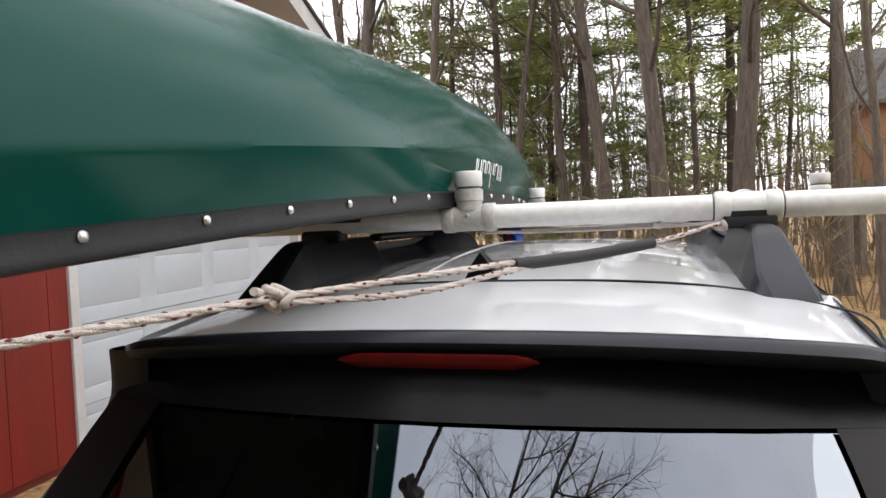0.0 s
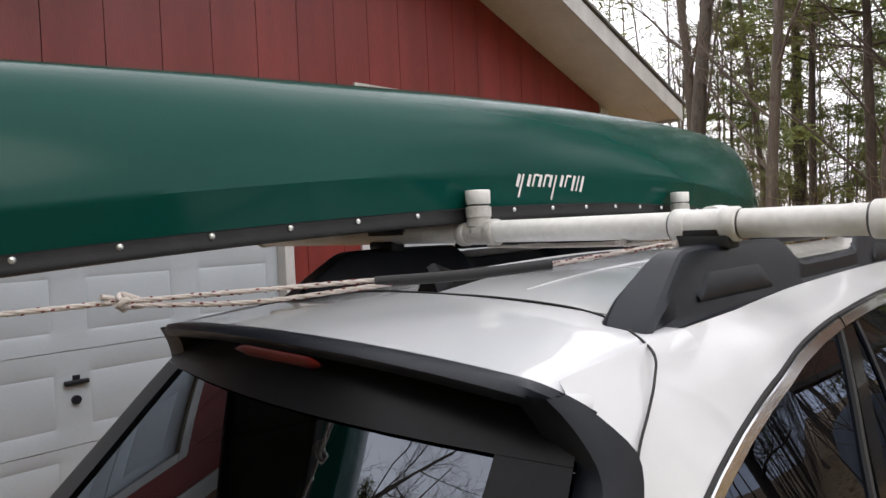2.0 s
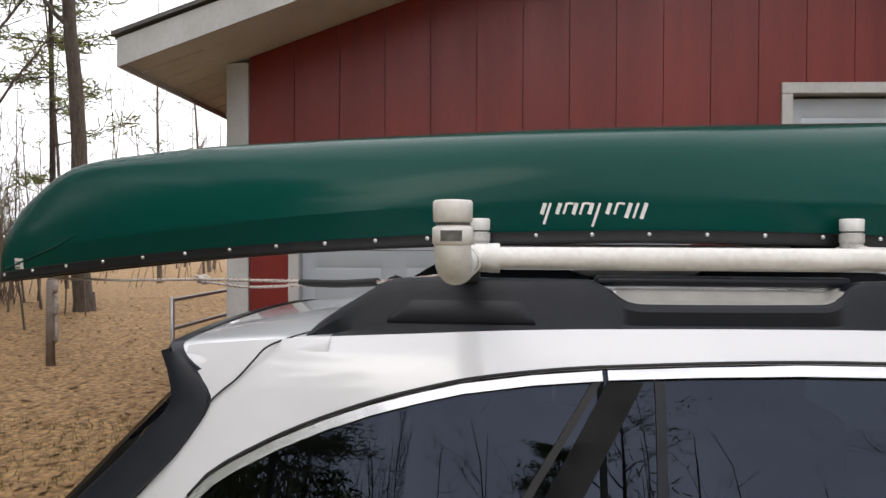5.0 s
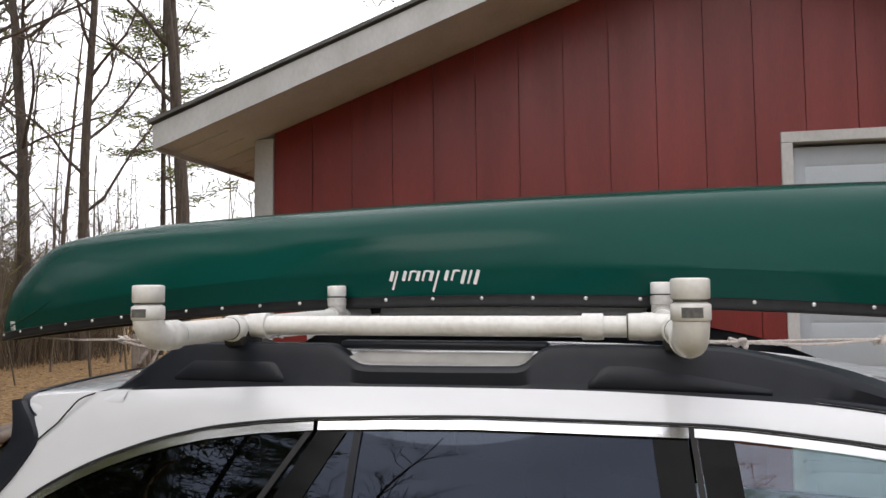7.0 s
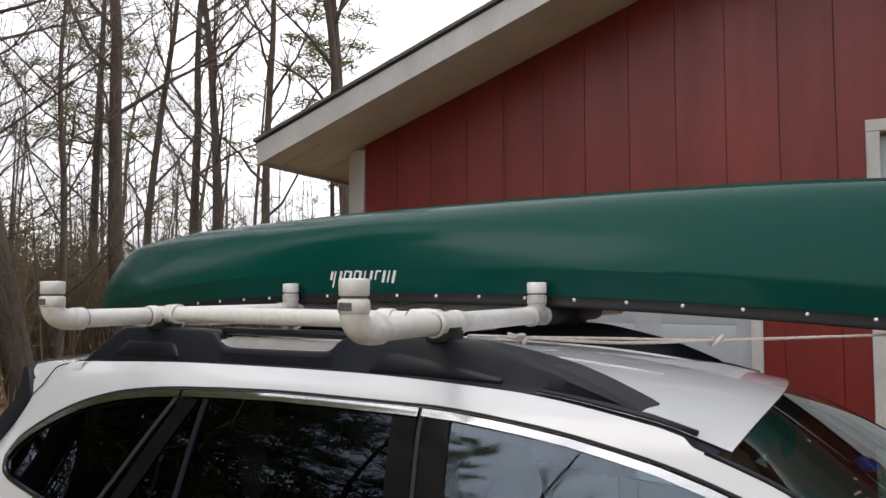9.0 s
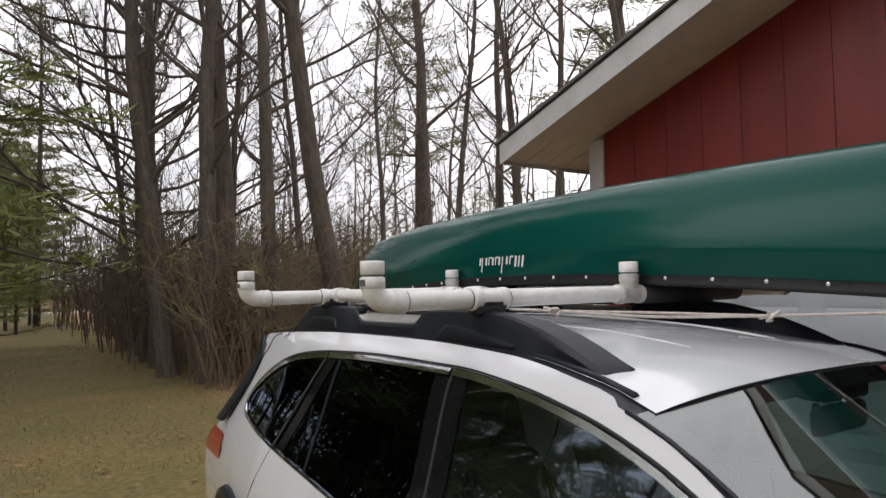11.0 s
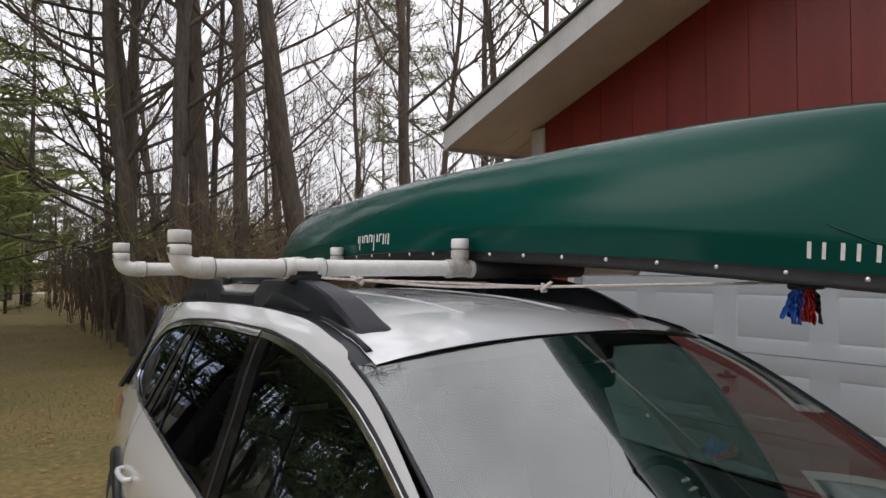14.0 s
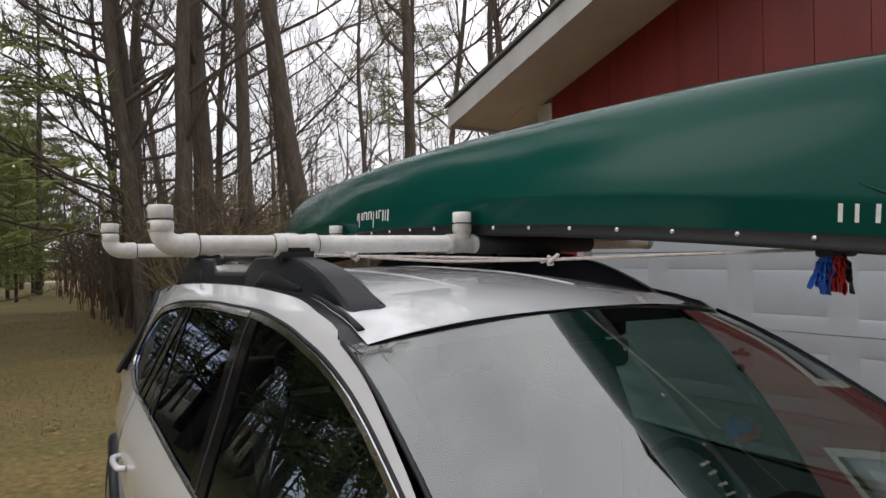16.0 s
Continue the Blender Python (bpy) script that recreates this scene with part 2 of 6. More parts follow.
def ground_material():
    # tone stretched along x: patchy grass plus faint tree-shadow bands painted into the lawn
    m = mat("leafy_lawn_with_shade_bands", (0.098, 0.106, 0.028), 0.95, other=(0.235, 0.165, 0.066), scale=0.7, stretch=(0.4, 1, 1), bump=0.45, bump_scale=9, spread=0.9)
    n, l = m.node_tree.nodes, m.node_tree.links
    p = n["Principled BSDF"]
    colour = p.inputs["Base Color"].links[0].from_socket
    tc = n["Texture Coordinate"]
    fine = n.new("ShaderNodeTexNoise")
    fine.inputs["Scale"].default_value, fine.inputs["Detail"].default_value = 14, 8
    fr = n.new("ShaderNodeValToRGB")
    fr.color_ramp.elements[0].position, fr.color_ramp.elements[0].color = 0.36, (0.60, 0.56, 0.48, 1)
    fr.color_ramp.elements[1].position, fr.color_ramp.elements[1].color = 0.66, (1.25, 1.15, 1.0, 1)
    l.new(tc.outputs["Object"], fine.inputs[0])
    l.new(fine.outputs[0], fr.inputs[0])
    mx = n.new("ShaderNodeMixRGB")
    mx.blend_type, mx.inputs[0].default_value = "MULTIPLY", 0.8
    l.new(colour, mx.inputs[1])
    l.new(fr.outputs[0], mx.inputs[2])
    # a leaf-covered floor takes over under the trees beside and ahead of the car
    sx = n.new("ShaderNodeSeparateXYZ")
    l.new(tc.outputs["Object"], sx.inputs[0])
    r1, r2 = n.new("ShaderNodeMapRange"), n.new("ShaderNodeMapRange")
    r1.inputs[1].default_value, r1.inputs[2].default_value = -0.9, -2.6
    r2.inputs[1].default_value, r2.inputs[2].default_value = 7.0, 10.0
    l.new(sx.outputs[0], r1.inputs[0])
    l.new(sx.outputs[1], r2.inputs[0])
    mxm, add = n.new("ShaderNodeMath"), n.new("ShaderNodeMath")
    mxm.operation, add.operation = "MAXIMUM", "MULTIPLY_ADD"
    l.new(r1.outputs[0], mxm.inputs[0])
    l.new(r2.outputs[0], mxm.inputs[1])
    broad = n.new("ShaderNodeTexNoise")
    broad.inputs["Scale"].default_value, broad.inputs["Detail"].default_value = 1.1, 7
    l.new(tc.outputs["Object"], broad.inputs[0])
    edge = n.new("ShaderNodeValToRGB")
    edge.color_ramp.elements[0].position, edge.color_ramp.elements[1].position = 0.62, 0.92
    l.new(mxm.outputs[0], add.inputs[0])
    add.inputs[1].default_value = 0.62
    l.new(broad.outputs[0], add.inputs[2])
    l.new(add.outputs[0], edge.inputs[0])
    leaf = n.new("ShaderNodeValToRGB")
    leaf.color_ramp.elements[0].position, leaf.color_ramp.elements[0].color = 0.36, (0.13, 0.075, 0.032, 1)
    leaf.color_ramp.elements[1].position, leaf.color_ramp.elements[1].color = 0.64, (0.42, 0.26, 0.11, 1)
    l.new(fine.outputs[0], leaf.inputs[0])
    both = n.new("ShaderNodeMixRGB")
    l.new(edge.outputs[0], both.inputs[0])
    l.new(mx.outputs[0], both.inputs[1])
    l.new(leaf.outputs[0], both.inputs[2])
    l.new(both.outputs[0], p.inputs["Base Color"])
    return m


M_GROUND = ground_material()


# ---- building helpers ----
def mesh_of(name, verts, faces, smooth=False, recalc=False):
    me = bpy.data.meshes.new(name)
    me.from_pydata([tuple(v) for v in verts], [], faces)
    if recalc:
        bm = bmesh.new()
        bm.from_mesh(me)
        bmesh.ops.remove_doubles(bm, verts=bm.verts, dist=0.0004)
        bmesh.ops.recalc_face_normals(bm, faces=bm.faces)
        bm.to_mesh(me)
        bm.free()
    if smooth:
        me.polygons.foreach_set("use_smooth", [True] * len(me.polygons))
    me.update()
    return me


def part(name, shape, material, parent=None, label="", smooth=None):
    """Links a bmesh, a mesh or a (verts, faces) pair as one mesh object under a thing or a part."""
    if isinstance(shape, bmesh.types.BMesh):
        me = bpy.data.meshes.new(name)
        shape.to_mesh(me)
        shape.free()
    elif isinstance(shape, tuple):
        me = mesh_of(name, *shape)
    else:
        me = shape
    if smooth:
        me.polygons.foreach_set("use_smooth", [True] * len(me.polygons))
        me.set_sharp_from_angle(angle=radians(smooth if smooth > 1 else 40))
    if material and not me.materials:
        me.materials.append(material)
    ob = new(name, me)
    if parent:
        ob.parent = parent
    if label:
        tagged(ob, label)
    return ob


def thing(name, label, category, group="", kind="", at=(0, 0, 0), turn=0):
    ob = new(name)
    ob.matrix_basis = pose(*at, 0, 0, turn)
    return tagged(ob, label, category, group, kind)


def box(bm, lo, hi, bevel=0.0, seg=2):
    """An axis-aligned box between two corners, with rounded edges."""
    r = bmesh.ops.create_cube(bm, size=1)
    c = [(a + b) / 2 for a, b in zip(lo, hi)]
    s = [abs(b - a) for a, b in zip(lo, hi)]
    for v in r["verts"]:
        v.co = Vector([c[i] + v.co[i] * s[i] for i in range(3)])
    if bevel:
        edges = list({e for v in r["verts"] for e in v.link_edges})
        bmesh.ops.bevel(bm, geom=edges, offset=bevel, segments=seg, profile=0.5, affect="EDGES")
    return bm


def boxed(lo, hi, bevel=0.0, seg=2):
    return box(bmesh.new(), lo, hi, bevel, seg)


def tube(points, radii, k=12, caps=True, verts=None, faces=None):
    """A round tube through points, with a radius at each."""
    verts = [] if verts is None else verts
    faces = [] if faces is None else faces
    pts = [Vector(p) for p in points]
    start = len(verts)
    side = None
    for i, p in enumerate(pts):
        d = (pts[min(i + 1, len(pts) - 1)] - pts[max(i - 1, 0)]).normalized()
        if side is None:
            side = d.orthogonal().normalized()
        side = (side - d * side.dot(d)).normalized()
        up = d.cross(side)
        r = radii if isinstance(radii, (int, float)) else radii[i]
        for j in range(k):
            a = 2 * math.pi * j / k
            verts.append(p + (side * math.cos(a) + up * math.sin(a)) * r)
    for i in range(len(pts) - 1):
        for j in range(k):
            a, b = start + i * k + j, start + i * k + (j + 1) % k
            faces.append((a, b, b + k, a + k))
    if caps:
        faces.append(tuple(start + j for j in reversed(range(k))))
        faces.append(tuple(start + (len(pts) - 1) * k + j for j in range(k)))
    return verts, faces


def grid(nu, nv, f):
    """A sheet of nu x nv cells through f(u, v), u and v from 0 to 1."""
    verts = [f(i / nu, j / nv) for i in range(nu + 1) for j in range(nv + 1)]
    faces = [(i * (nv + 1) + j, (i + 1) * (nv + 1) + j, (i + 1) * (nv + 1) + j + 1, i * (nv + 1) + j + 1) for i in range(nu) for j in range(nv)]
    return verts, faces


def curve(points, smooth=True):
    """A smooth function through (x, y) points, x rising."""
    xs = [p[0] for p in points]
    ys = [p[1] for p in points]
    n = len(xs)
    sl = [(ys[i + 1] - ys[i]) / (xs[i + 1] - xs[i]) for i in range(n - 1)]
    t = [sl[0]] + [0 if sl[i - 1] * sl[i] <= 0 else 2 * sl[i - 1] * sl[i] / (sl[i - 1] + sl[i]) for i in range(1, n - 1)] + [sl[-1]]

    def f(x):
        if x <= xs[0]:
            return ys[0]
        if x >= xs[-1]:
            return ys[-1]
        i = max(j for j in range(n - 1) if xs[j] <= x)
        h = xs[i + 1] - xs[i]
        s = (x - xs[i]) / h
        if not smooth:
            return ys[i] + s * (ys[i + 1] - ys[i])
        return ((2 * s**3 - 3 * s**2 + 1) * ys[i] + (s**3 - 2 * s**2 + s) * h * t[i]
                + (-2 * s**3 + 3 * s**2) * ys[i + 1] + (s**3 - s**2) * h * t[i + 1])
    return f


def spline(points, n=8):
    """A Catmull-Rom line through 3D points."""
    p = [Vector(q) for q in points]
    p = [p[0] * 2 - p[1]] + p + [p[-1] * 2 - p[-2]]
    out = []
    for i in range(1, len(p) - 2):
        for j in range(n):
            s = j / n
            out.append(0.5 * (2 * p[i] + (p[i + 1] - p[i - 1]) * s + (2 * p[i - 1] - 5 * p[i] + 4 * p[i + 1] - p[i + 2]) * s * s
                              + (3 * p[i] - p[i - 1] - 3 * p[i + 1] + p[i + 2]) * s**3))
    out.append(p[-2])
    return out


# ---- ground ----
def ground_height(x, y):
    d = math.hypot(x + 1, y - 1)
    f = min(1, max(0, (d - 7) / 25))
    return f * (0.25 * noise.noise((x * 0.05, y * 0.05, 0)) + 0.06 * noise.noise((x * 0.3, y * 0.3, 3)))


def ground_sheet():
    rings = [0, 1, 2, 3, 4, 5, 6, 7, 8, 9, 10, 11, 12, 14, 16, 18, 20, 23, 26, 30, 35, 40, 46, 54, 64, 80, 110, 160, 260, 500, 1200]
    k = 72
    verts, faces = [(0, 0, 0)], []
    for r in rings[1:]:
        for j in range(k):
            a = 2 * math.pi * j / k
            x, y = r * math.cos(a), r * math.sin(a)
            verts.append((x, y, ground_height(x, y)))
    for j in range(k):
        faces.append((0, 1 + j, 1 + (j + 1) % k))
    for i in range(len(rings) - 2):
        for j in range(k):
            a, b = 1 + i * k + j, 1 + i * k + (j + 1) % k
            faces.append((a, a + k, b + k, b))
    ob = part("ground", (verts, faces, True, True), M_GROUND)
    return tagged(ob, "patchy spring lawn with brown fallen leaves", "ground", kind="structure")


ground_sheet()

# ---- garage ----
WX = -3.62           # outer face of the gable wall
WY0, WY1 = -2.11, 6.55
WZ, SLOPE = 3.272, 0.355
RIDGE_Y = (WY0 + WY1) / 2
D1 = (-1.68, 1.50, 2.26)     # near door: clear opening from, to, height
D2 = (2.40, 6.18, 2.94)      # tall door
TRIM = 0.09


def wall_top(y):
    return WZ + SLOPE * (RIDGE_Y - WY0 - abs(y - RIDGE_Y))


def prism_yz(x0, x1, outline):
    """A slab between x0 and x1 with an outline in y and z."""
    n = len(outline)
    verts = [(x0, y, z) for y, z in outline] + [(x1, y, z) for y, z in outline]
    faces = [tuple(range(n)), tuple(range(2 * n - 1, n - 1, -1))] + [(i, i + n, (i + 1) % n + n, (i + 1) % n) for i in range(n)]
    return verts, faces, False, True


def door_section(y0, y1, z0, z1, ncol):
    """One door section, its outlined panels pressed in as shallow grooves."""
    w, g = (y1 - y0) / ncol, 0.024
    ps = [(y0 + c * w + 0.11, y0 + (c + 1) * w - 0.11) for c in range(ncol)]
    h = z1 - z0
    za, zb = z0 + 0.20 * h, z0 + 0.76 * h
    ysl = [y0] + [v for p, q in ps for v in (p - g, p, p + g, q - g, q, q + g)] + [y1]
    zsl = [z0, za - g, za, za + g, zb - g, zb, zb + g, z1]
    verts, faces = [], []
    for y in ysl:
        for z in zsl:
            deep = any((y in (p, q) and za <= z <= zb) or (z in (za, zb) and p <= y <= q) for p, q in ps)
            verts.append((WX - 0.085 - (0.009 if deep else 0.0), y, z))
    k = len(zsl)
    faces = [(i * k + j, (i + 1) * k + j, (i + 1) * k + j + 1, i * k + j + 1) for i in range(len(ysl) - 1) for j in range(k - 1)]
    n = len(verts)
    verts += [(WX - 0.13, y, z) for y in (y0, y1) for z in (z0, z1)]
    last = (len(ysl) - 1) * k
    faces += [(n, n + 2, n + 3, n + 1), tuple(range(k)) + (n + 1, n), tuple(last + j for j in range(k)) + (n + 3, n + 2),
              tuple(i * k for i in range(len(ysl))) + (n + 2, n), tuple(i * k + k - 1 for i in range(len(ysl))) + (n + 3, n + 1)]
    return verts, faces, False, True


def garage():
    # the sheathing behind the boards, cut by both doors
    verts, faces = [], []

    def slab(y0, y1, z0, x0=WX - 0.16, x1=WX - 0.018):
        mids = [y0] + ([RIDGE_Y] if y0 < RIDGE_Y < y1 else []) + [y1]
        out = [(y0, z0), (y1, z0)] + [(y, wall_top(y)) for y in reversed(mids)]
        v, f, _, _ = prism_yz(x0, x1, out)
        k = len(verts)
        verts.extend(v)
        faces.extend([tuple(i + k for i in q) for q in f])
    slab(WY0, D1[0] - 0.01, 0)
    slab(D1[0] - 0.01, D1[1] + 0.01, D1[2] + 0.01)
    slab(D1[1] + 0.01, D2[0] - 0.01, 0)
    slab(D2[0] - 0.01, D2[1] + 0.01, D2[2] + 0.01)
    slab(D2[1] + 0.01, WY1, 0)
    wall = tagged(part("wall_east", (verts, faces, False, True), M_REDGROOVE), "barn-red gable wall of vertical boards", "wall", kind="structure")
    # boards with open grooves between them
    pitch, gap = 0.385, 0.006
    y = WY0 + 0.004
    while y < WY1 - 0.02:
        y1 = min(y + pitch - gap, WY1)
        cuts = sorted({y, y1, *[c for d in (D1, D2) for c in (d[0] - TRIM, d[1] + TRIM) if y < c < y1]})
        for a, b in zip(cuts, cuts[1:]):
            if b - a < 0.004:
                continue
            m = (a + b) / 2
            z0 = 0.06
            for d in (D1, D2):
                if d[0] - TRIM < m < d[1] + TRIM:
                    z0 = d[2] + TRIM
            out = [(a, z0), (b, z0), (b, wall_top(b) - 0.002)] + ([(RIDGE_Y, wall_top(RIDGE_Y))] if a < RIDGE_Y < b else []) + [(a, wall_top(a) - 0.002)]
            part("board", prism_yz(WX - 0.0175, WX, out), M_REDWOOD, wall)
        y += pitch
    # side and back walls close the building
    back = WX - 9.0
    for nm, lo, hi in (("wall_south", (back, WY0, 0), (WX - 0.165, WY0 + 0.14, WZ + 0.03)), ("wall_north", (back, WY1 - 0.14, 0), (WX - 0.165, WY1, WZ + 0.03)),
                       ("wall_west", (back - 0.15, WY0, 0), (back - 0.003, WY1, WZ))):
        tagged(part(nm, boxed(lo, hi, 0.005, 1), M_REDWOOD), "barn-red painted board wall", "wall", kind="structure")
    # corner boards
    for nm, ya, yb in (("trim_1", WY0 - 0.19, WY0 - 0.003), ("trim_2", WY1 + 0.003, WY1 + 0.19)):
        tagged(part(nm, boxed((WX - 0.20, ya, 0.02), (WX + 0.022, yb, WZ - 0.05), 0.004, 1), M_TRIM), "white painted corner board", "trim", kind="structure")
    # door casings
    for i, d in enumerate((D1, D2)):
        bm = bmesh.new()
        box(bm, (WX - 0.15, d[0] - TRIM, 0.01), (WX + 0.024, d[0] - 0.001, d[2] + 0.001), 0.004, 1)
        box(bm, (WX - 0.15, d[1] + 0.001, 0.01), (WX + 0.024, d[1] + TRIM, d[2] + 0.001), 0.004, 1)
        box(bm, (WX - 0.15, d[0] - TRIM, d[2] + 0.002), (WX + 0.026, d[1] + TRIM, d[2] + TRIM), 0.004, 1)
        tagged(part(f"trim_{i + 3}", bm, M_TRIM), "white painted door casing", "trim", kind="structure")
    # roof: two sloping slabs with fascia, soffit and shingles
    over_x, over_y = 0.83, 0.71
    e0, e1 = WY0 - over_y, WY1 + over_y
    fx = WX + over_x
    roof = tagged(new("roof"), "low gable roof with grey shingles and white fascia", "roof", kind="structure")

    def line(y, lift):
        return WZ + SLOPE * (RIDGE_Y - WY0 - abs(y - RIDGE_Y)) + lift
    for a, b in ((e0, RIDGE_Y), (RIDGE_Y, e1)):
        part("soffit", prism_yz(back - 0.4, fx - 0.026, [(a, line(a, 0.003)), (b, line(b, 0.003)), (b, line(b, 0.02)), (a, line(a, 0.02))]), M_SOFFIT, roof)
        part("rake_fascia", prism_yz(fx - 0.024, fx, [(a, line(a, -0.03)), (b, line(b, -0.03)), (b, line(b, 0.18)), (a, line(a, 0.18))]), M_TRIM, roof, "white painted rake board")
        part("shingles", prism_yz(back - 0.45, fx + 0.03, [(a - (0.03 if a == e0 else 0), line(a, 0.192)), (b + (0.03 if b == e1 else 0), line(b, 0.192)),
                                                        (b + (0.03 if b == e1 else 0), line(b, 0.222)), (a - (0.03 if a == e0 else 0), line(a, 0.222))]), M_SHINGLE, roof, "weathered grey asphalt shingles")
        ye = e0 if a == e0 else e1
        s = 1 if a == e0 else -1
        part("eave_fascia", boxed((back - 0.4, min(ye, ye + s * 0.024), line(ye, -0.03)), (fx - 0.026, max(ye, ye + s * 0.024), line(ye, 0.188))), M_TRIM, roof)
        # soffit panel joints
        for j in range(1, 30):
            x = fx - 0.03 - j * 0.3
            y0, y1 = (a + 0.03, WY0 - 0.2) if a == e0 else (WY1 + 0.2, b - 0.03)
            part("soffit_bead", prism_yz(x - 0.004, x + 0.004, [(y0, line(y0, -0.006)), (y1, line(y1, -0.006)), (y1, line(y1, 0.0025)), (y0, line(y0, 0.0025))]), M_SOFFIT, roof)

    # sectional doors with grooved panels
    for i, (d, levels, ncol, lab) in enumerate(((D1, (0.03, 0.40, 1.02, 1.64, 2.25), 4, "white steel sectional garage door with raised panels"), (D2, (0.03, 0.40, 1.02, 1.64, 2.25, 2.92), 4, "tall white steel sectional garage door"))):
        door = tagged(new(f"door_{i + 1}"), lab, "garage door", kind="structure")
        for z0, z1 in zip(levels, levels[1:]):
            part("section", door_section(d[0] + 0.004, d[1] - 0.004, z0 + 0.003, z1 - 0.003, ncol), M_DOOR, door, smooth=30)
        if i == 0:
            bm = bmesh.new()
            box(bm, (WX - 0.083, -0.15, 0.80), (WX - 0.045, 0.0, 0.83), 0.008)
            box(bm, (WX - 0.083, -0.095, 0.815), (WX - 0.07, -0.05, 0.86), 0.005)
            part("handle", bm, M_BLACK, door, "black turn handle")
            v, f = tube([(WX - 0.083, -0.08, 0.70), (WX - 0.06, -0.08, 0.70)], 0.03, 12)
            part("lock", (v, f), M_BLACK, door, "round black lock")
    # lamp bracket under the eave by the corner board
    lamp = thing("eave_lamp", "small grey bell-shaped lamp under the white soffit", "lamp", at=(WX - 0.5, WY0 - 0.25, 2.98))
    v, f = tube([(0, 0, 0.36), (0, 0, 0.12)], 0.018, 8)
    part("stem", (v, f), M_GALV, lamp)
    v, f = tube([(0, 0, 0.14), (0, 0, 0.08), (0, 0, 0.0), (0, 0, -0.02)], [0.03, 0.07, 0.10, 0.10], 16)
    part("shade", (v, f), M_GALV, lamp, smooth=50)


standing = set(bpy.data.objects)
garage()
# the garage stands three degrees askew to the car
SKEW = pose(WX, 0.08, 0, 0, 0, 3.0) @ pose(-WX, -0.08, 0)
for ob in set(bpy.data.objects) - standing:
    if not ob.parent:
        ob.matrix_basis = SKEW @ ob.matrix_basis

# ---- car: a white wagon, nose towards +y ----
roof_mid = curve([(-0.80, 1.488), (-0.30, 1.553), (0.2, 1.592), (0.7, 1.603), (1.3, 1.588), (1.7, 1.552), (1.99, 1.503)])
roof_edge_z = curve([(-0.80, 1.476), (-0.30, 1.517), (0.3, 1.542), (0.9, 1.548), (1.4, 1.535), (1.77, 1.492), (1.93, 1.448)])
half_side = curve([(0.22, 0.84), (0.34, 0.885), (0.5, 0.905), (0.7, 0.912), (0.84, 0.905), (0.96, 0.875), (1.05, 0.845), (1.2, 0.790), (1.35, 0.738), (1.46, 0.692), (1.50, 0.664), (1.53, 0.632), (1.56, 0.60)])
win_top = curve([(-0.60, 1.165), (-0.56, 1.215), (-0.45, 1.283), (-0.30, 1.350), (-0.12, 1.408), (0.05, 1.443), (0.30, 1.467), (0.8, 1.484), (1.20, 1.484), (1.5, 1.465), (1.75, 1.428), (1.98, 1.362), (2.3, 1.205), (2.55, 1.05), (2.68, 0.965)])
win_bot = curve([(-0.60, 1.165), (-0.585, 1.125), (-0.53, 1.097), (-0.40, 1.082), (0.0, 1.048), (0.6, 1.0), (1.2, 0.956), (2.0, 0.925), (2.5, 0.925), (2.68, 0.96)])
hatch_y = curve([(0.3, -1.36), (0.6, -1.36), (0.80, -1.32), (0.93, -1.18), (1.02, -1.0), (1.2, -0.80), (1.35, -0.665), (1.42, -0.65), (1.6, -0.65)])
nose_y = curve([(0.25, 3.30), (0.5, 3.40), (0.75, 3.36), (0.90, 3.10), (0.93, 2.80), (0.97, 2.70), (1.10, 2.50), (1.25, 2.28), (1.40, 2.02), (1.45, 1.90), (1.50, 1.86), (1.6, 1.86)])


def side_x(y, z):
    """Half width of the car at a place along it and a height."""
    taper = 0.108 * max(0, -0.1 - y) ** 1.05 + 0.07 * max(0, y - 1.7) + 0.10 * max(0, y - 2.8) ** 1.5
    return half_side(z) - taper


def rim_x(y):
    """Half width where the roof meets the side."""
    return side_x(y, roof_edge_z(y) - 0.005) - 0.045


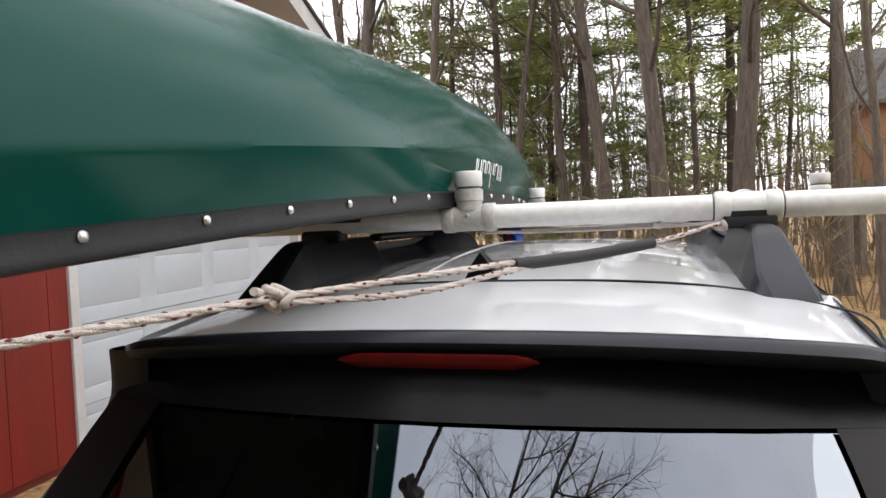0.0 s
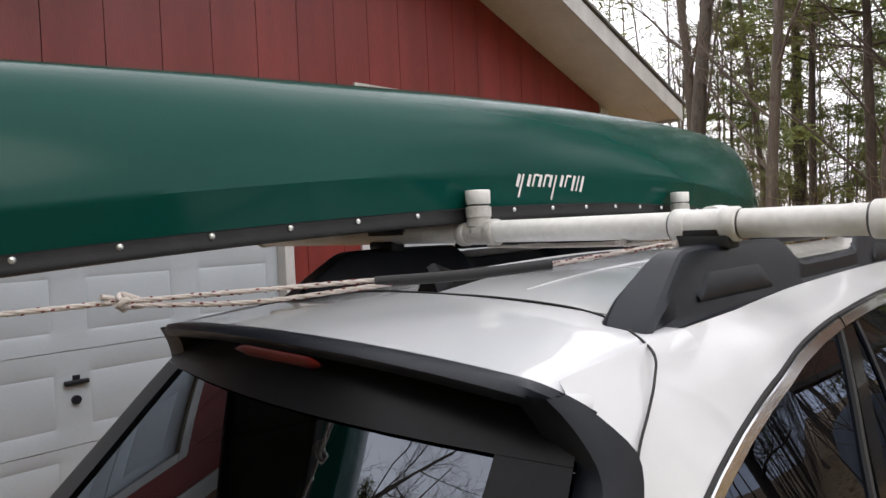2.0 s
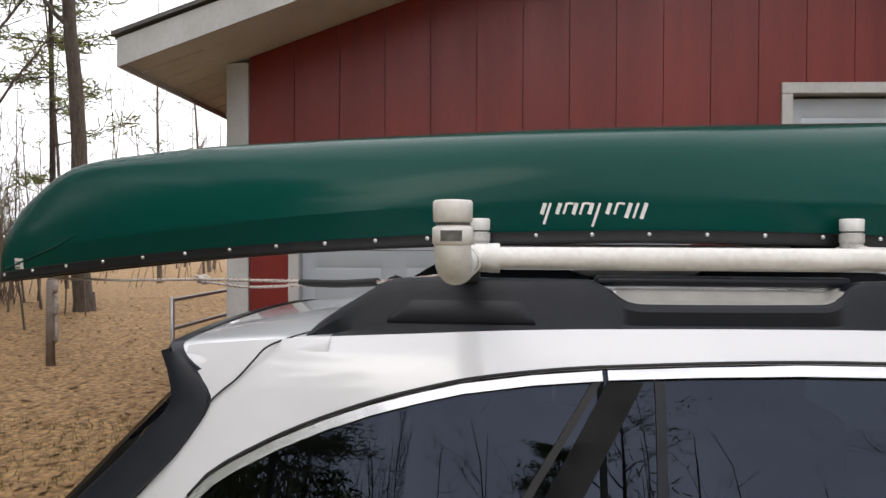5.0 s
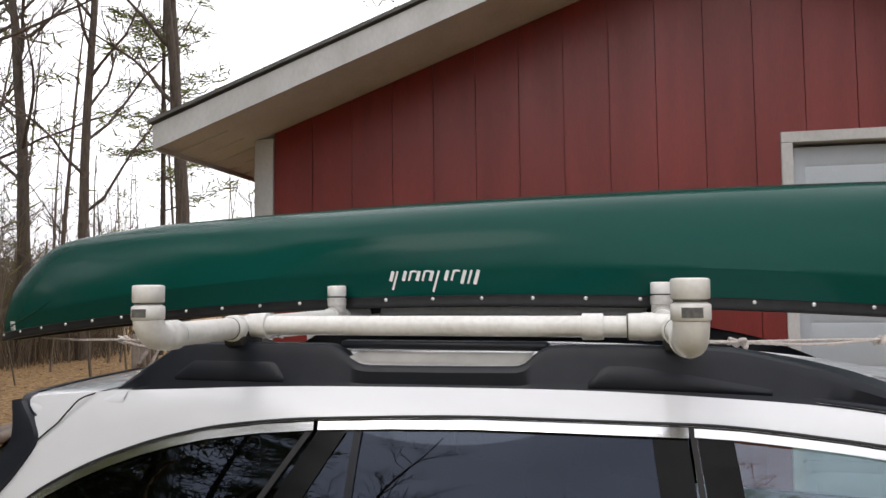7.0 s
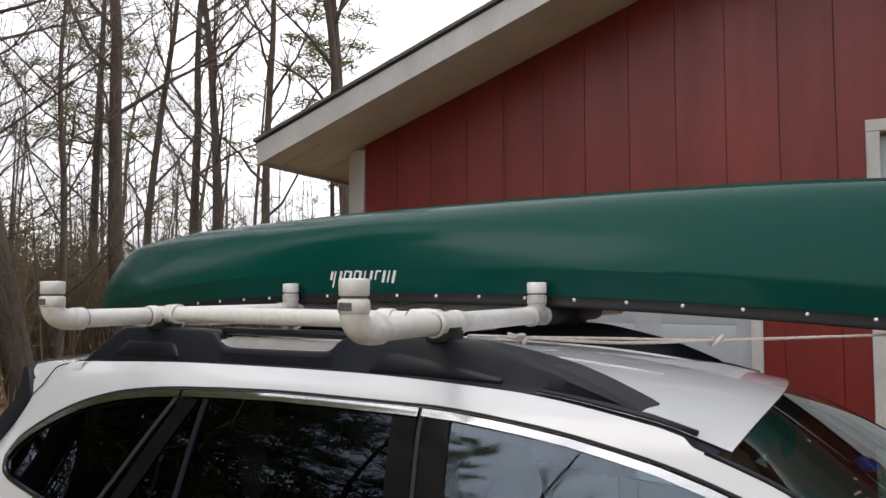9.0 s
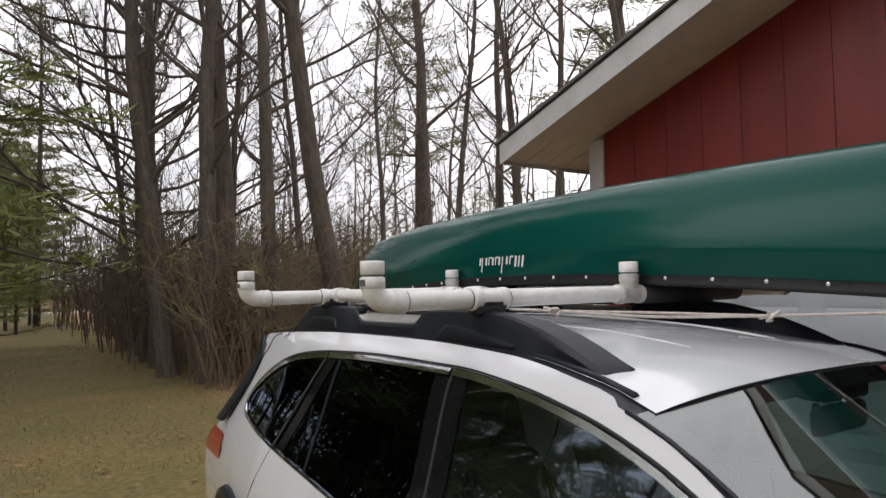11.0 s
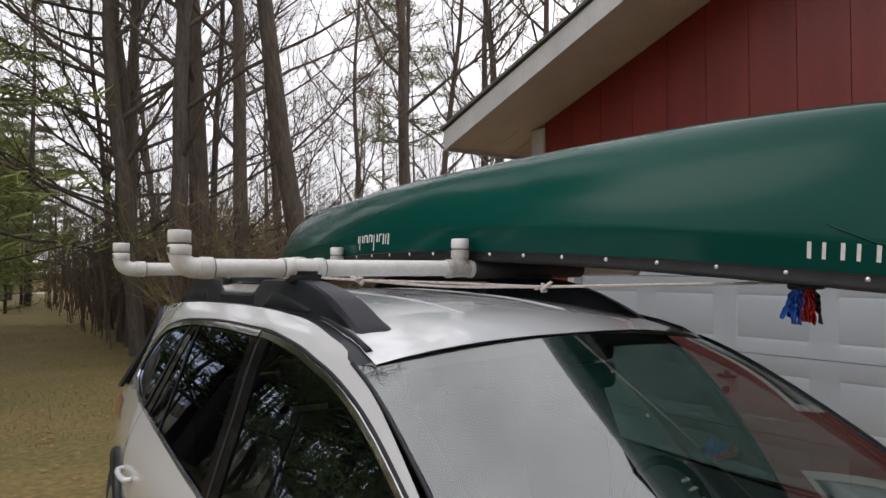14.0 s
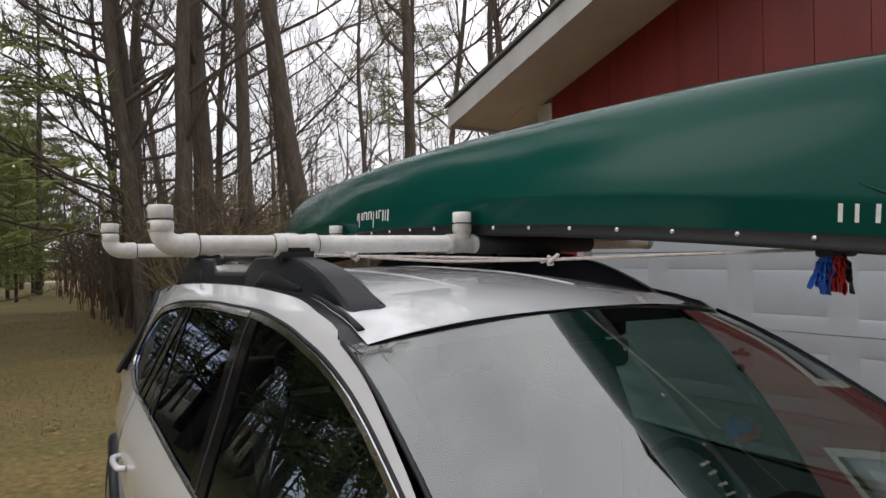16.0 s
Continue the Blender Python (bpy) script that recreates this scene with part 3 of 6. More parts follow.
def car():
    ob = thing("car", "white station wagon with black roof rails and dark glass", "car", at=(0, 0, 0))
    ys = [-1.36 + 0.05 * i for i in range(int((3.40 + 1.36) / 0.05) + 1)]

    def sheet(zfun_list, y_list=ys, sign=1, inset=0.0):
        """A side panel: columns along the car, rows at the given heights."""
        verts, faces = [], []
        rows = len(zfun_list)
        for y in y_list:
            for zf in zfun_list:
                z = zf(y)
                yy = min(max(y, hatch_y(z)), nose_y(z))
                verts.append((sign * (side_x(yy, z) - inset), yy, z))
        for i in range(len(y_list) - 1):
            for j in range(rows - 1):
                a = i * rows + j
                q = (a, a + rows, a + rows + 1, a + 1)
                faces.append(q if sign > 0 else q[::-1])
        return verts, faces

    def lin(a, b, s):
        return lambda y: a(y) + (b(y) - a(y)) * s
    sill = lambda y: 0.26 + 0.0 * y
    wb = lambda y: win_bot(y)
    wt = lambda y: win_top(y)
    er = lambda y: max(roof_edge_z(y), win_top(y) + 0.002) if y < 1.86 else win_top(y) + 0.056
    for sign in (1, -1):
        # lower side: sill to belt, with the wheel openings left as dark arches over it
        low = [lin(sill, wb, s) for s in (0, 0.12, 0.3, 0.45, 0.6, 0.72, 0.82, 0.9, 0.96, 1.0)]
        part("body_side", (*sheet(low, sign=sign), True, True), M_WHITE, ob, smooth=40)
        up = [lin(wt, er, s) for s in (0, 0.25, 0.5, 0.75, 1.0)]
        yu = [y for y in ys if y < 1.86] + [1.86, 1.90, 1.94, 2.0, 2.1, 2.2, 2.3, 2.4, 2.5, 2.6, 2.70]
        part("roof_side", (*sheet(up, yu, sign=sign), True, True), M_WHITE, ob, smooth=40)
        # panes
        for nm, ya, yb, material in (("quarter_window", -0.60, 0.285, M_PRIV), ("rear_door_window", 0.30, 1.19, M_PRIV), ("front_door_window", 1.20, 2.66, M_CLEAR)):
            yl = [ya + (yb - ya) * i / 40 for i in range(41)]
            win = [lin(wb, wt, s) for s in (0, 0.2, 0.4, 0.6, 0.8, 1.0)]
            pane = part(nm, (*sheet(win, yl, sign=sign, inset=0.008), True, True), material, ob)
            pane.visible_shadow = False
        # bright strip round the side glass
        loop = [(y, win_top(y)) for y in [-0.60, -0.59, -0.575, -0.55, -0.5, -0.4, -0.3, -0.2, -0.1, 0, 0.15, 0.296]]
        front = [(y, win_top(y)) for y in [0.308, 0.5, 0.7, 0.9, 1.1, 1.19]]
        ahead = [(y, win_top(y)) for y in [1.202, 1.3, 1.4, 1.5, 1.6, 1.7, 1.8, 1.9, 2.0, 2.1, 2.2, 2.3, 2.4, 2.5, 2.6]]
        low_loop = [(y, win_bot(y)) for y in [-0.60, -0.595, -0.585, -0.56, -0.5, -0.4, -0.2, 0, 0.3, 0.6, 0.9, 1.2, 1.6, 2.0, 2.4, 2.6]]
        for pts, wdt, nm in ((loop, 0.025, "bright_trim"), (front, 0.024, "bright_trim"), (ahead, 0.022, "bright_trim"), (low_loop, 0.012, "belt_trim")):
            verts, faces = [], []
            for i, (y, z) in enumerate(pts):
                a, b = pts[max(0, i - 1)], pts[min(len(pts) - 1, i + 1)]
                t = Vector((b[0] - a[0], b[1] - a[1])).normalized()
                nrm = Vector((-t.y, t.x)) * (1 if nm == "bright_trim" else -1)
                if nrm.y * (1 if nm == "bright_trim" else -1) < 0 and abs(t.x) > 0.3:
                    nrm = -nrm
                for off, lift in ((-wdt * 0.95, -0.004), (-wdt * 0.9, 0.004), (-wdt * 0.1, 0.006), (0.0, -0.003)):
                    yy, zz = y + nrm.x * off, z + nrm.y * off
                    verts.append((sign * (side_x(yy, zz) + lift), yy, zz))
            for i in range(len(pts) - 1):
                for j in range(3):
                    q = (i * 4 + j, (i + 1) * 4 + j, (i + 1) * 4 + j + 1, i * 4 + j + 1)
                    faces.append(q)
            part(nm, (verts, faces, True, True), M_CHROME, ob, smooth=50)
        # black line above the bright strip
        line = [(sign * (side_x(y, win_top(y) + 0.004) + 0.001), y, win_top(y) + 0.004) for y in [-0.59 + 0.04 * i for i in range(78)] if y < 2.5]
        part("weather_strip", (*tube(line, 0.004, 6), True), M_RUBBER, ob)

        # pillars between the panes
        def bar(y0, z0, y1, z1, w, nm, material=M_BLACKGLOSS, lift=-0.002):
            verts = []
            n = 10
            for i in range(n + 1):
                s = i / n
                y, z = y0 + (y1 - y0) * s, z0 + (z1 - z0) * s
                for e in (-w / 2, w / 2):
                    verts.append((sign * (side_x(y, z) + lift), y + e, z))
                for e in (w / 2, -w / 2):
                    verts.append((sign * (side_x(y, z) + lift - 0.012), y + e, z))
            faces = []
            for i in range(n):
                for j in range(4):
                    faces.append((i * 4 + j, (i + 1) * 4 + j, (i + 1) * 4 + (j + 1) % 4, i * 4 + (j + 1) % 4))
            part(nm, (verts, faces, False, True), material, ob)
        bar(0.285, win_top(0.285) - 0.026, 0.03, win_bot(0.03) + 0.012, 0.018, "door_seam", M_RUBBER, 0.0)
        bar(0.345, win_top(0.345) - 0.028, 0.11, win_bot(0.11) + 0.012, 0.075, "pillar_cover", M_BLACKGLOSS, -0.004)
        bar(0.415, win_top(0.415) - 0.028, 0.40, win_bot(0.40) + 0.012, 0.020, "window_divider", M_BLACK, -0.003)
        bar(1.15, win_top(1.15) - 0.028, 1.205, win_bot(1.2) + 0.012, 0.075, "pillar_cover", M_BLACKGLOSS, -0.003)
        bar(1.245, win_top(1.245) - 0.024, 1.30, win_bot(1.3) + 0.012, 0.075, "pillar_cover", M_BLACKGLOSS, -0.003)
        bar(1.197, win_top(1.197), 1.252, win_bot(1.25) + 0.012, 0.012, "door_seam", M_RUBBER, 0.0)
        # door gaps below the belt
        for y0, y1 in ((1.255, 1.24), (0.02, -0.30)):
            bar(y0, win_bot(y0), y1, 0.5, 0.006, "door_gap", M_RUBBER, 0.0008)
        for hy, hz in ((0.04, 0.765), (1.36, 0.75)):
            pts = [(sign * (side_x(hy + e, hz) + o), hy + e, hz) for e, o in ((-0.11, 0.0), (-0.09, 0.028), (0, 0.036), (0.09, 0.028), (0.11, 0.0))]
            part("door_handle", (*tube(spline(pts, 5), 0.014, 8), True), M_WHITE, ob, "white door pull")
        # rail
        rail(ob, sign)
        # wheels
        for wy in (-0.62 + 0.12, 2.245):
            wheel = part("wheel", (*tube([(sign * 0.66, wy, 0.345), (sign * 0.70, wy, 0.345), (sign * 0.86, wy, 0.345), (sign * 0.89, wy, 0.345)], [0.30, 0.345, 0.345, 0.315], 28), True), M_TYRE, ob, smooth=40)
            part("rim", (*tube([(sign * 0.885, wy, 0.345), (sign * 0.895, wy, 0.345)], [0.235, 0.22], 24), False), M_RIM, wheel, "grey alloy rim")
            arch = []
            for i in range(25):
                a = math.pi * (i / 24)
                yy, zz = wy + 0.40 * math.cos(a), 0.33 + 0.40 * math.sin(a)
                arch.append((sign * (side_x(yy, max(zz, 0.26)) + 0.004), yy, zz))
            part("wheel_arch", (*tube(arch, 0.035, 8), True), M_BLACK, ob, "black plastic arch moulding")
            disc = [(sign * (side_x(wy, 0.5) + 0.003), wy + 0.39 * math.cos(2 * math.pi * i / 32), 0.33 + 0.39 * math.sin(2 * math.pi * i / 32)) for i in range(32)]
            disc = [(p[0], p[1], max(p[2], 0.2)) for p in disc]
            part("wheel_well", (disc, [tuple(range(32))], False, False), M_RUBBER, ob)
        # tail lamp wrapping the rear corner
        tl = []
        for i in range(9):
            y = -1.30 + 0.44 * i / 8
            for zz in (0.80, 0.85, 0.92, 0.955 - 0.03 * i / 8):
                zz = zz + 0.02 * i / 8
                yy = max(y, hatch_y(zz) - 0.01)
                tl.append((sign * (side_x(yy, zz) + 0.006), yy, zz))
        tf = [(i * 4 + j, (i + 1) * 4 + j, (i + 1) * 4 + j + 1, i * 4 + j + 1) for i in range(8) for j in range(3)]
        part("tail_lamp", (tl, tf, True, True), M_RED, ob, "red tail lamp")
        # hatch gap running down from the roof
        gap = [(0.0, -0.305), (sign * 0.2, -0.302), (sign * 0.36, -0.302), (sign * 0.46, -0.318), (sign * 0.545, -0.362)]
        gap = [(x, y, roof_z(x, y) + 0.002) for x, y in gap]
        gap += [(sign * (side_x(y, z) + (0.012 if z > 1.45 else 0.0055)), y, z) for y, z in ((-0.440, 1.498), (-0.476, 1.462), (-0.51, 1.424), (-0.568, 1.372), (-0.62, 1.29), (-0.71, 1.175), (-0.86, 1.03))]
        part("hatch_gap", (*tube(spline(gap, 8), 0.0024, 6), True), M_RUBBER, ob)
        # ditch seam along the roof
        seam = [(sign * (rim_x(y) - 0.012), y, roof_z(rim_x(y) - 0.012, y) + 0.001) for y in [-0.34 + 0.1 * i for i in range(24)] if y < 1.9]
        part("roof_ditch", (*tube(seam, 0.010, 6), True), M_BLACK, ob)
        cols = [-0.30 + 2.23 * i / 44 for i in range(45)]
        verts = []
        for y in cols:
            z = er(y)
            xi, xo = rim_x(y) - 0.006, side_x(y, z)
            zi = roof_z(xi, y)
            verts += [(sign * xi, y, zi - 0.004), (sign * (xi + xo) / 2, y, (zi + z) / 2 - 0.007), (sign * xo, y, z - 0.003)]
        faces = [(i * 3 + j, (i + 1) * 3 + j, (i + 1) * 3 + j + 1, i * 3 + j + 1) for i in range(44) for j in range(2)]
        part("roof_channel", (verts, faces, True, True), M_BLACK, ob, "black channel beside the roof panel")
        # windscreen pillar outside
        tops = [(sign * (side_x(y, win_top(y) + 0.056) - 0.002), y + 0.004, win_top(y) + 0.055) for y in [1.88, 1.94, 2.0, 2.1, 2.2, 2.3, 2.4, 2.5, 2.62]]
        part("pillar_edge", (*tube(tops, 0.006, 8), True), M_BLACK, ob, "black windscreen pillar moulding")
        # hatch corner: black wrap beside the glass
        outer = curve([(1.02, -0.868), (1.18, -0.705), (1.30, -0.602), (1.375, -0.566), (1.42, -0.598), (1.46, -0.645), (1.493, -0.690)])
        inner = curve([(1.02, -0.985), (1.18, -0.835), (1.30, -0.72), (1.375, -0.668), (1.42, -0.680), (1.46, -0.700), (1.493, -0.722)])
        verts = []
        for i in range(25):
            z = 1.02 + 0.457 * i / 24
            yo, yi = outer(z), inner(z)
            xs = side_x(max(yo, -0.65), z)
            for s, lift in ((0.0, -0.004), (0.05, 0.012), (0.55, 0.015), (0.92, 0.008), (1.0, -0.010)):
                y = yo + (yi - yo) * s
                verts.append((sign * (side_x(max(y, -0.60), z) + lift), y, z))
            verts.append((sign * (side_x(max(yi, -0.60), z) - 0.07), yi + 0.012, z))
        faces = [(i * 6 + j, (i + 1) * 6 + j, (i + 1) * 6 + j + 1, i * 6 + j + 1) for i in range(24) for j in range(5)]
        part("hatch_corner", (verts, faces, True, True), M_BLACK, ob, "satin black hatch corner cover", smooth=40)
    # roof skin
    def roof_at(u, v):
        y = -0.30 + u * (1.99 + 0.30)
        x = (2 * v - 1) * rim_x(min(y, 1.93))
        hdr = 1.93 + 0.06 * (1 - (2 * v - 1) ** 2)
        y = min(y, hdr)
        return (x, y, roof_z(x, y))
    part("roof_panel", (*grid(40, 28, roof_at), True, True), M_WHITE, ob, smooth=50)
    for x0 in (-0.20, 0.20):
        rib = [(x0 * (1 + 0.05 * math.sin(y)), y, roof_z(x0, y) + 0.001) for y in [-0.2 + 0.1 * i for i in range(20)]]
        part("roof_crease", (*tube(rib, [0.001] + [0.0025] * 18 + [0.001], 6), True), M_WHITE, ob)
    # hatch top with its spoiler
    def spoiler_at(u, v):
        y = -0.302 - u * 0.393
        k = 2 * v - 1
        xs = side_x(max(y, -0.60), roof_edge_z(y) - 0.03) + 0.003
        e = max(0.0, (abs(k) - 0.70) / 0.30)
        w = 0.035 + 0.05 * min(1.0, u * 3)
        x = math.copysign(min(abs(k) / 0.70, 1.0) * (xs - w) + w * math.sin(e * math.pi / 2), k)
        z = roof_z(math.copysign(min(abs(x), rim_x(y)), k), y) - 0.056 * (1 - math.cos(e * math.pi / 2))
        return (x, y - 0.012 * (1 - k * k) + 0.085 * e ** 2 * u ** 2, z + 0.004 * u)
    sp = part("spoiler", (*grid(16, 64, spoiler_at), True, True), M_WHITE, ob, "white roof spoiler", smooth=50)
    verts, faces = [], []
    n = 40
    for i in range(n + 1):
        k = 2 * i / n - 1
        e = max(0.0, (abs(k) - 0.70) / 0.30)
        out = Vector((math.copysign(math.sin(e * math.pi / 2), k), 0, math.cos(e * math.pi / 2)))
        p0, p1 = Vector(spoiler_at(0.945, i / n)), Vector(spoiler_at(1.0, i / n))
        for p, lift, back in ((p0, 0.003, 0.0), (p1, 0.0035, -0.010), (p1, -0.008, -0.020), (p1, -0.024, -0.014), (p1, -0.032, 0.008), (p1, -0.042, 0.050)):
            verts.append(tuple(p + out * lift + Vector((0, back, 0))))
    for i in range(n):
        for j in range(5):
            faces.append((i * 6 + j, (i + 1) * 6 + j, (i + 1) * 6 + j + 1, i * 6 + j + 1))
    part("spoiler_lip", (verts, faces, True, True), M_BLACK, sp, "black spoiler lip", smooth=50)
    z = roof_z(0, -0.7) - 0.030
    verts, faces = [], []
    for i in range(17):
        x = -0.175 + 0.32 * i / 16
        e = 0.012 * min(1, (8 - abs(i - 8)) / 2.0 + 0.2)
        for dy, dz in ((-0.728, e), (-0.732, 0), (-0.722, -e)):
            verts.append((x, dy, z + dz - 0.002))
    faces = [(i * 3 + j, (i + 1) * 3 + j, (i + 1) * 3 + j + 1, i * 3 + j + 1) for i in range(16) for j in range(2)]
    part("brake_lamp", (verts, faces, True, True), M_REDDARK, sp, "dark red high brake lamp")

    # rear glass and its black surround
    def rear_at(u, v):
        z = 1.462 - u * 0.46
        k = 2 * v - 1
        return (k * (side_x(hatch_y(z), z) - 0.012), -0.668 - 0.93 * (1.462 - z) + 0.072 * k * k, z)
    rg = part("rear_window", (*grid(16, 16, rear_at), True, True), M_REAR, ob, smooth=60)

    def rear_band(u0, u1, v0, v1):
        def f(u, v):
            p = rear_at(u0 + (u1 - u0) * u, v0 + (v1 - v0) * v)
            return (p[0], p[1] - 0.007, p[2] + 0.004)
        return f
    # top band is printed border plus the spoiler's dark reflection, painted matt black
    for u0, u1, v0, v1 in ((0, 0.18, 0, 1), (0.181, 1, 0, 0.09), (0.181, 1, 0.91, 1.0)):
        part("dark_glass_band", (*grid(24, 12, rear_band(u0, u1, v0, v1)), True, True), M_FRITREFL, rg)

    def tail_at(u, v):
        z = 1.0 - u * 0.70
        k = 2 * v - 1
        y = hatch_y(z)
        return (k * (side_x(y, z) - 0.006), y - 0.055 * (1 - k * k) - 0.01, z)
    part("hatch_lower", (*grid(14, 12, tail_at), True, True), M_WHITE, ob, "white lower hatch and bumper", smooth=50)
    wiper = spline([(0.02, hatch_y(1.03) - 0.085, 1.03), (-0.15, hatch_y(1.05) - 0.085, 1.045), (-0.40, hatch_y(1.05) - 0.065, 1.05)], 6)
    part("rear_wiper", (*tube(wiper, 0.011, 8), True), M_BLACK, ob)

    # windscreen
    def screen_at(u, v):
        k = 2 * v - 1
        ye = 1.90 + 0.75 * u
        ze = win_top(ye) + 0.054
        xe = side_x(ye, ze) - 0.004
        mid_y = 1.985 + 0.86 * u
        mid_z = 1.500 - 0.50 * u - 0.015 * math.sin(math.pi * u) * -1
        b = 1 - k * k
        return (k * xe, ye + (mid_y - ye) * b, ze + (mid_z - ze) * (1 - abs(k) ** 2.2))
    ws = part("windscreen", (*grid(18, 18, screen_at), True, True), M_SCREEN, ob, smooth=60)
    ws.visible_shadow = False
    rg.visible_shadow = False

    def frit(u0, u1, v0, v1):
        def f(u, v):
            p = screen_at(u0 + (u1 - u0) * u, v0 + (v1 - v0) * v)
            return (p[0] * 0.999, p[1] - 0.003, p[2] - 0.004)
        return f
    for u0, u1, v0, v1 in ((0, 0.075, 0, 1), (0.076, 1, 0, 0.05), (0.076, 1, 0.95, 1.0)):
        part("dark_glass_band", (*grid(6, 12, frit(u0, u1, v0, v1)), True, True), M_FRIT, ws)

    # bonnet and nose
    def bonnet_at(u, v):
        k = 2 * v - 1
        y = 2.68 + 0.62 * u
        x = k * (side_x(y, 0.93) - 0.02)
        return (x, y + 0.13 * (1 - k * k), 0.985 - 0.10 * u * u - 0.035 * k * k)
    part("bonnet", (*grid(12, 16, bonnet_at), True, True), M_WHITE, ob, smooth=50)

    def nose_at(u, v):
        k = 2 * v - 1
        z = 0.88 - 0.62 * u
        return (k * (side_x(3.28, 0.6) - 0.02), 3.30 + 0.06 * math.sin(math.pi * u) + 0.13 * (1 - k * k), z)
    part("front_bumper", (*grid(8, 16, nose_at), True, True), M_WHITE, ob, smooth=50)
    part("underbody", boxed((-0.80, -1.2, 0.20), (0.80, 3.2, 0.27), 0.02), M_RUBBER, ob)
    # cabin
    part("cabin_floor", boxed((-0.76, -1.0, 0.40), (0.76, 2.4, 0.46), 0.01), M_INT, ob)

    def lining(u, v):
        p = roof_at(0.02 + 0.95 * u, 0.06 + 0.88 * v)
        return (p[0], p[1], p[2] - 0.035)
    part("roof_lining", (*grid(12, 8, lining), True, True), M_INT, ob)
    dash = bmesh.new()
    box(dash, (-0.70, 2.12, 0.55), (0.70, 2.72, 0.93), 0.05, 3)
    part("dashboard", dash, M_INT, ob, "dark grey dashboard")
    for sx in (-0.36, 0.36):
        for sy, nm in ((1.05, "front_seat"), (0.05, "rear_seat")):
            bm = bmesh.new()
            box(bm, (sx - 0.25, sy, 0.46), (sx + 0.25, sy + 0.5, 0.62), 0.05, 3)
            seat = part(nm, bm, M_INT, ob, "dark fabric car seat", smooth=50)
            bm = bmesh.new()
            box(bm, (sx - 0.24, sy - 0.09, 0.60), (sx + 0.24, sy + 0.07, 1.13), 0.06, 3)
            for v in bm.verts:
                v.co.y -= (v.co.z - 0.6) * 0.28
            part("backrest", bm, M_INT, seat, smooth=50)
            bm = bmesh.new()
            box(bm, (sx - 0.13, sy - 0.26, 1.15), (sx + 0.13, sy - 0.15, 1.33), 0.04, 3)
            part("headrest", bm, M_INT, seat, smooth=50)
    ring = [(-0.36 + 0.19 * math.cos(a), 2.02 - 0.07 * math.sin(a), 0.90 + 0.17 * math.sin(a)) for a in [2 * math.pi * i / 28 for i in range(29)]]
    part("steering_wheel", (*tube(ring, 0.015, 8, False), True), M_INT, ob)
    bm = bmesh.new()
    box(bm, (-0.13, 1.98, 1.335), (0.13, 2.01, 1.41), 0.02, 3)
    part("mirror", bm, M_INT, ob, "inside rear-view mirror", smooth=50)
    bm = bmesh.new()
    box(bm, (-0.10, 1.93, 1.42), (0.10, 2.03, 1.465), 0.015, 2)
    part("camera_housing", bm, M_INT, ob, smooth=50)
    # roof aerial
    verts, faces = [], []
    for i in range(9):
        s = i / 8
        y = -0.10 - 0.19 * s
        h = 0.075 * (s ** 1.3) * (1 if s < 0.93 else 0.75) + 0.006
        w = 0.022 + 0.016 * s
        z0 = roof_z(-0.04, y) - 0.002
        for x, zz in ((-w, 0), (-w * 0.5, h * 0.6), (0, h), (w * 0.5, h * 0.6), (w, 0)):
            verts.append((-0.04 + x, y, z0 + zz))
    faces = [(i * 5 + j, (i + 1) * 5 + j, (i + 1) * 5 + j + 1, i * 5 + j + 1) for i in range(8) for j in range(4)] + [(40, 41, 42, 43, 44)]
    part("aerial_fin", (verts, faces, True, True), M_BLACKGLOSS, ob, "black shark-fin aerial", smooth=50)
    # door mirrors
    for sign in (1, -1):
        bm = bmesh.new()
        box(bm, (sign * 0.93 - 0.09, 2.30, 0.96), (sign * 0.93 + 0.09, 2.42, 1.10), 0.04, 3)
        part("door_mirror", bm, M_WHITE, ob, "white door mirror", smooth=50)
    return ob


def roof_z(x, y):
    e, m = roof_edge_z(y), roof_mid(y)
    k = min(1.0, abs(x) / max(0.2, rim_x(min(y, 1.93))))
    return m - (m - e) * k ** 2.3


rail_top = curve([(-0.385, 1.506), (-0.32, 1.551), (-0.26, 1.5925), (-0.215, 1.6236), (-0.197, 1.6352), (-0.175, 1.6445), (-0.12, 1.649), (0.0, 1.650), (0.28, 1.648), (0.325, 1.630), (0.365, 1.602), (0.40, 1.595), (0.79, 1.599), (0.815, 1.606), (0.845, 1.634), (0.88, 1.648),
                  (1.10, 1.652), (1.26, 1.648), (1.40, 1.622), (1.54, 1.580), (1.66, 1.534), (1.745, 1.496), (1.765, 1.484)])


def rail_x(y):
    """Outer foot of the rail along the car."""
    return 0.606 - 0.010 * max(0.0, y - 0.6) ** 1.5


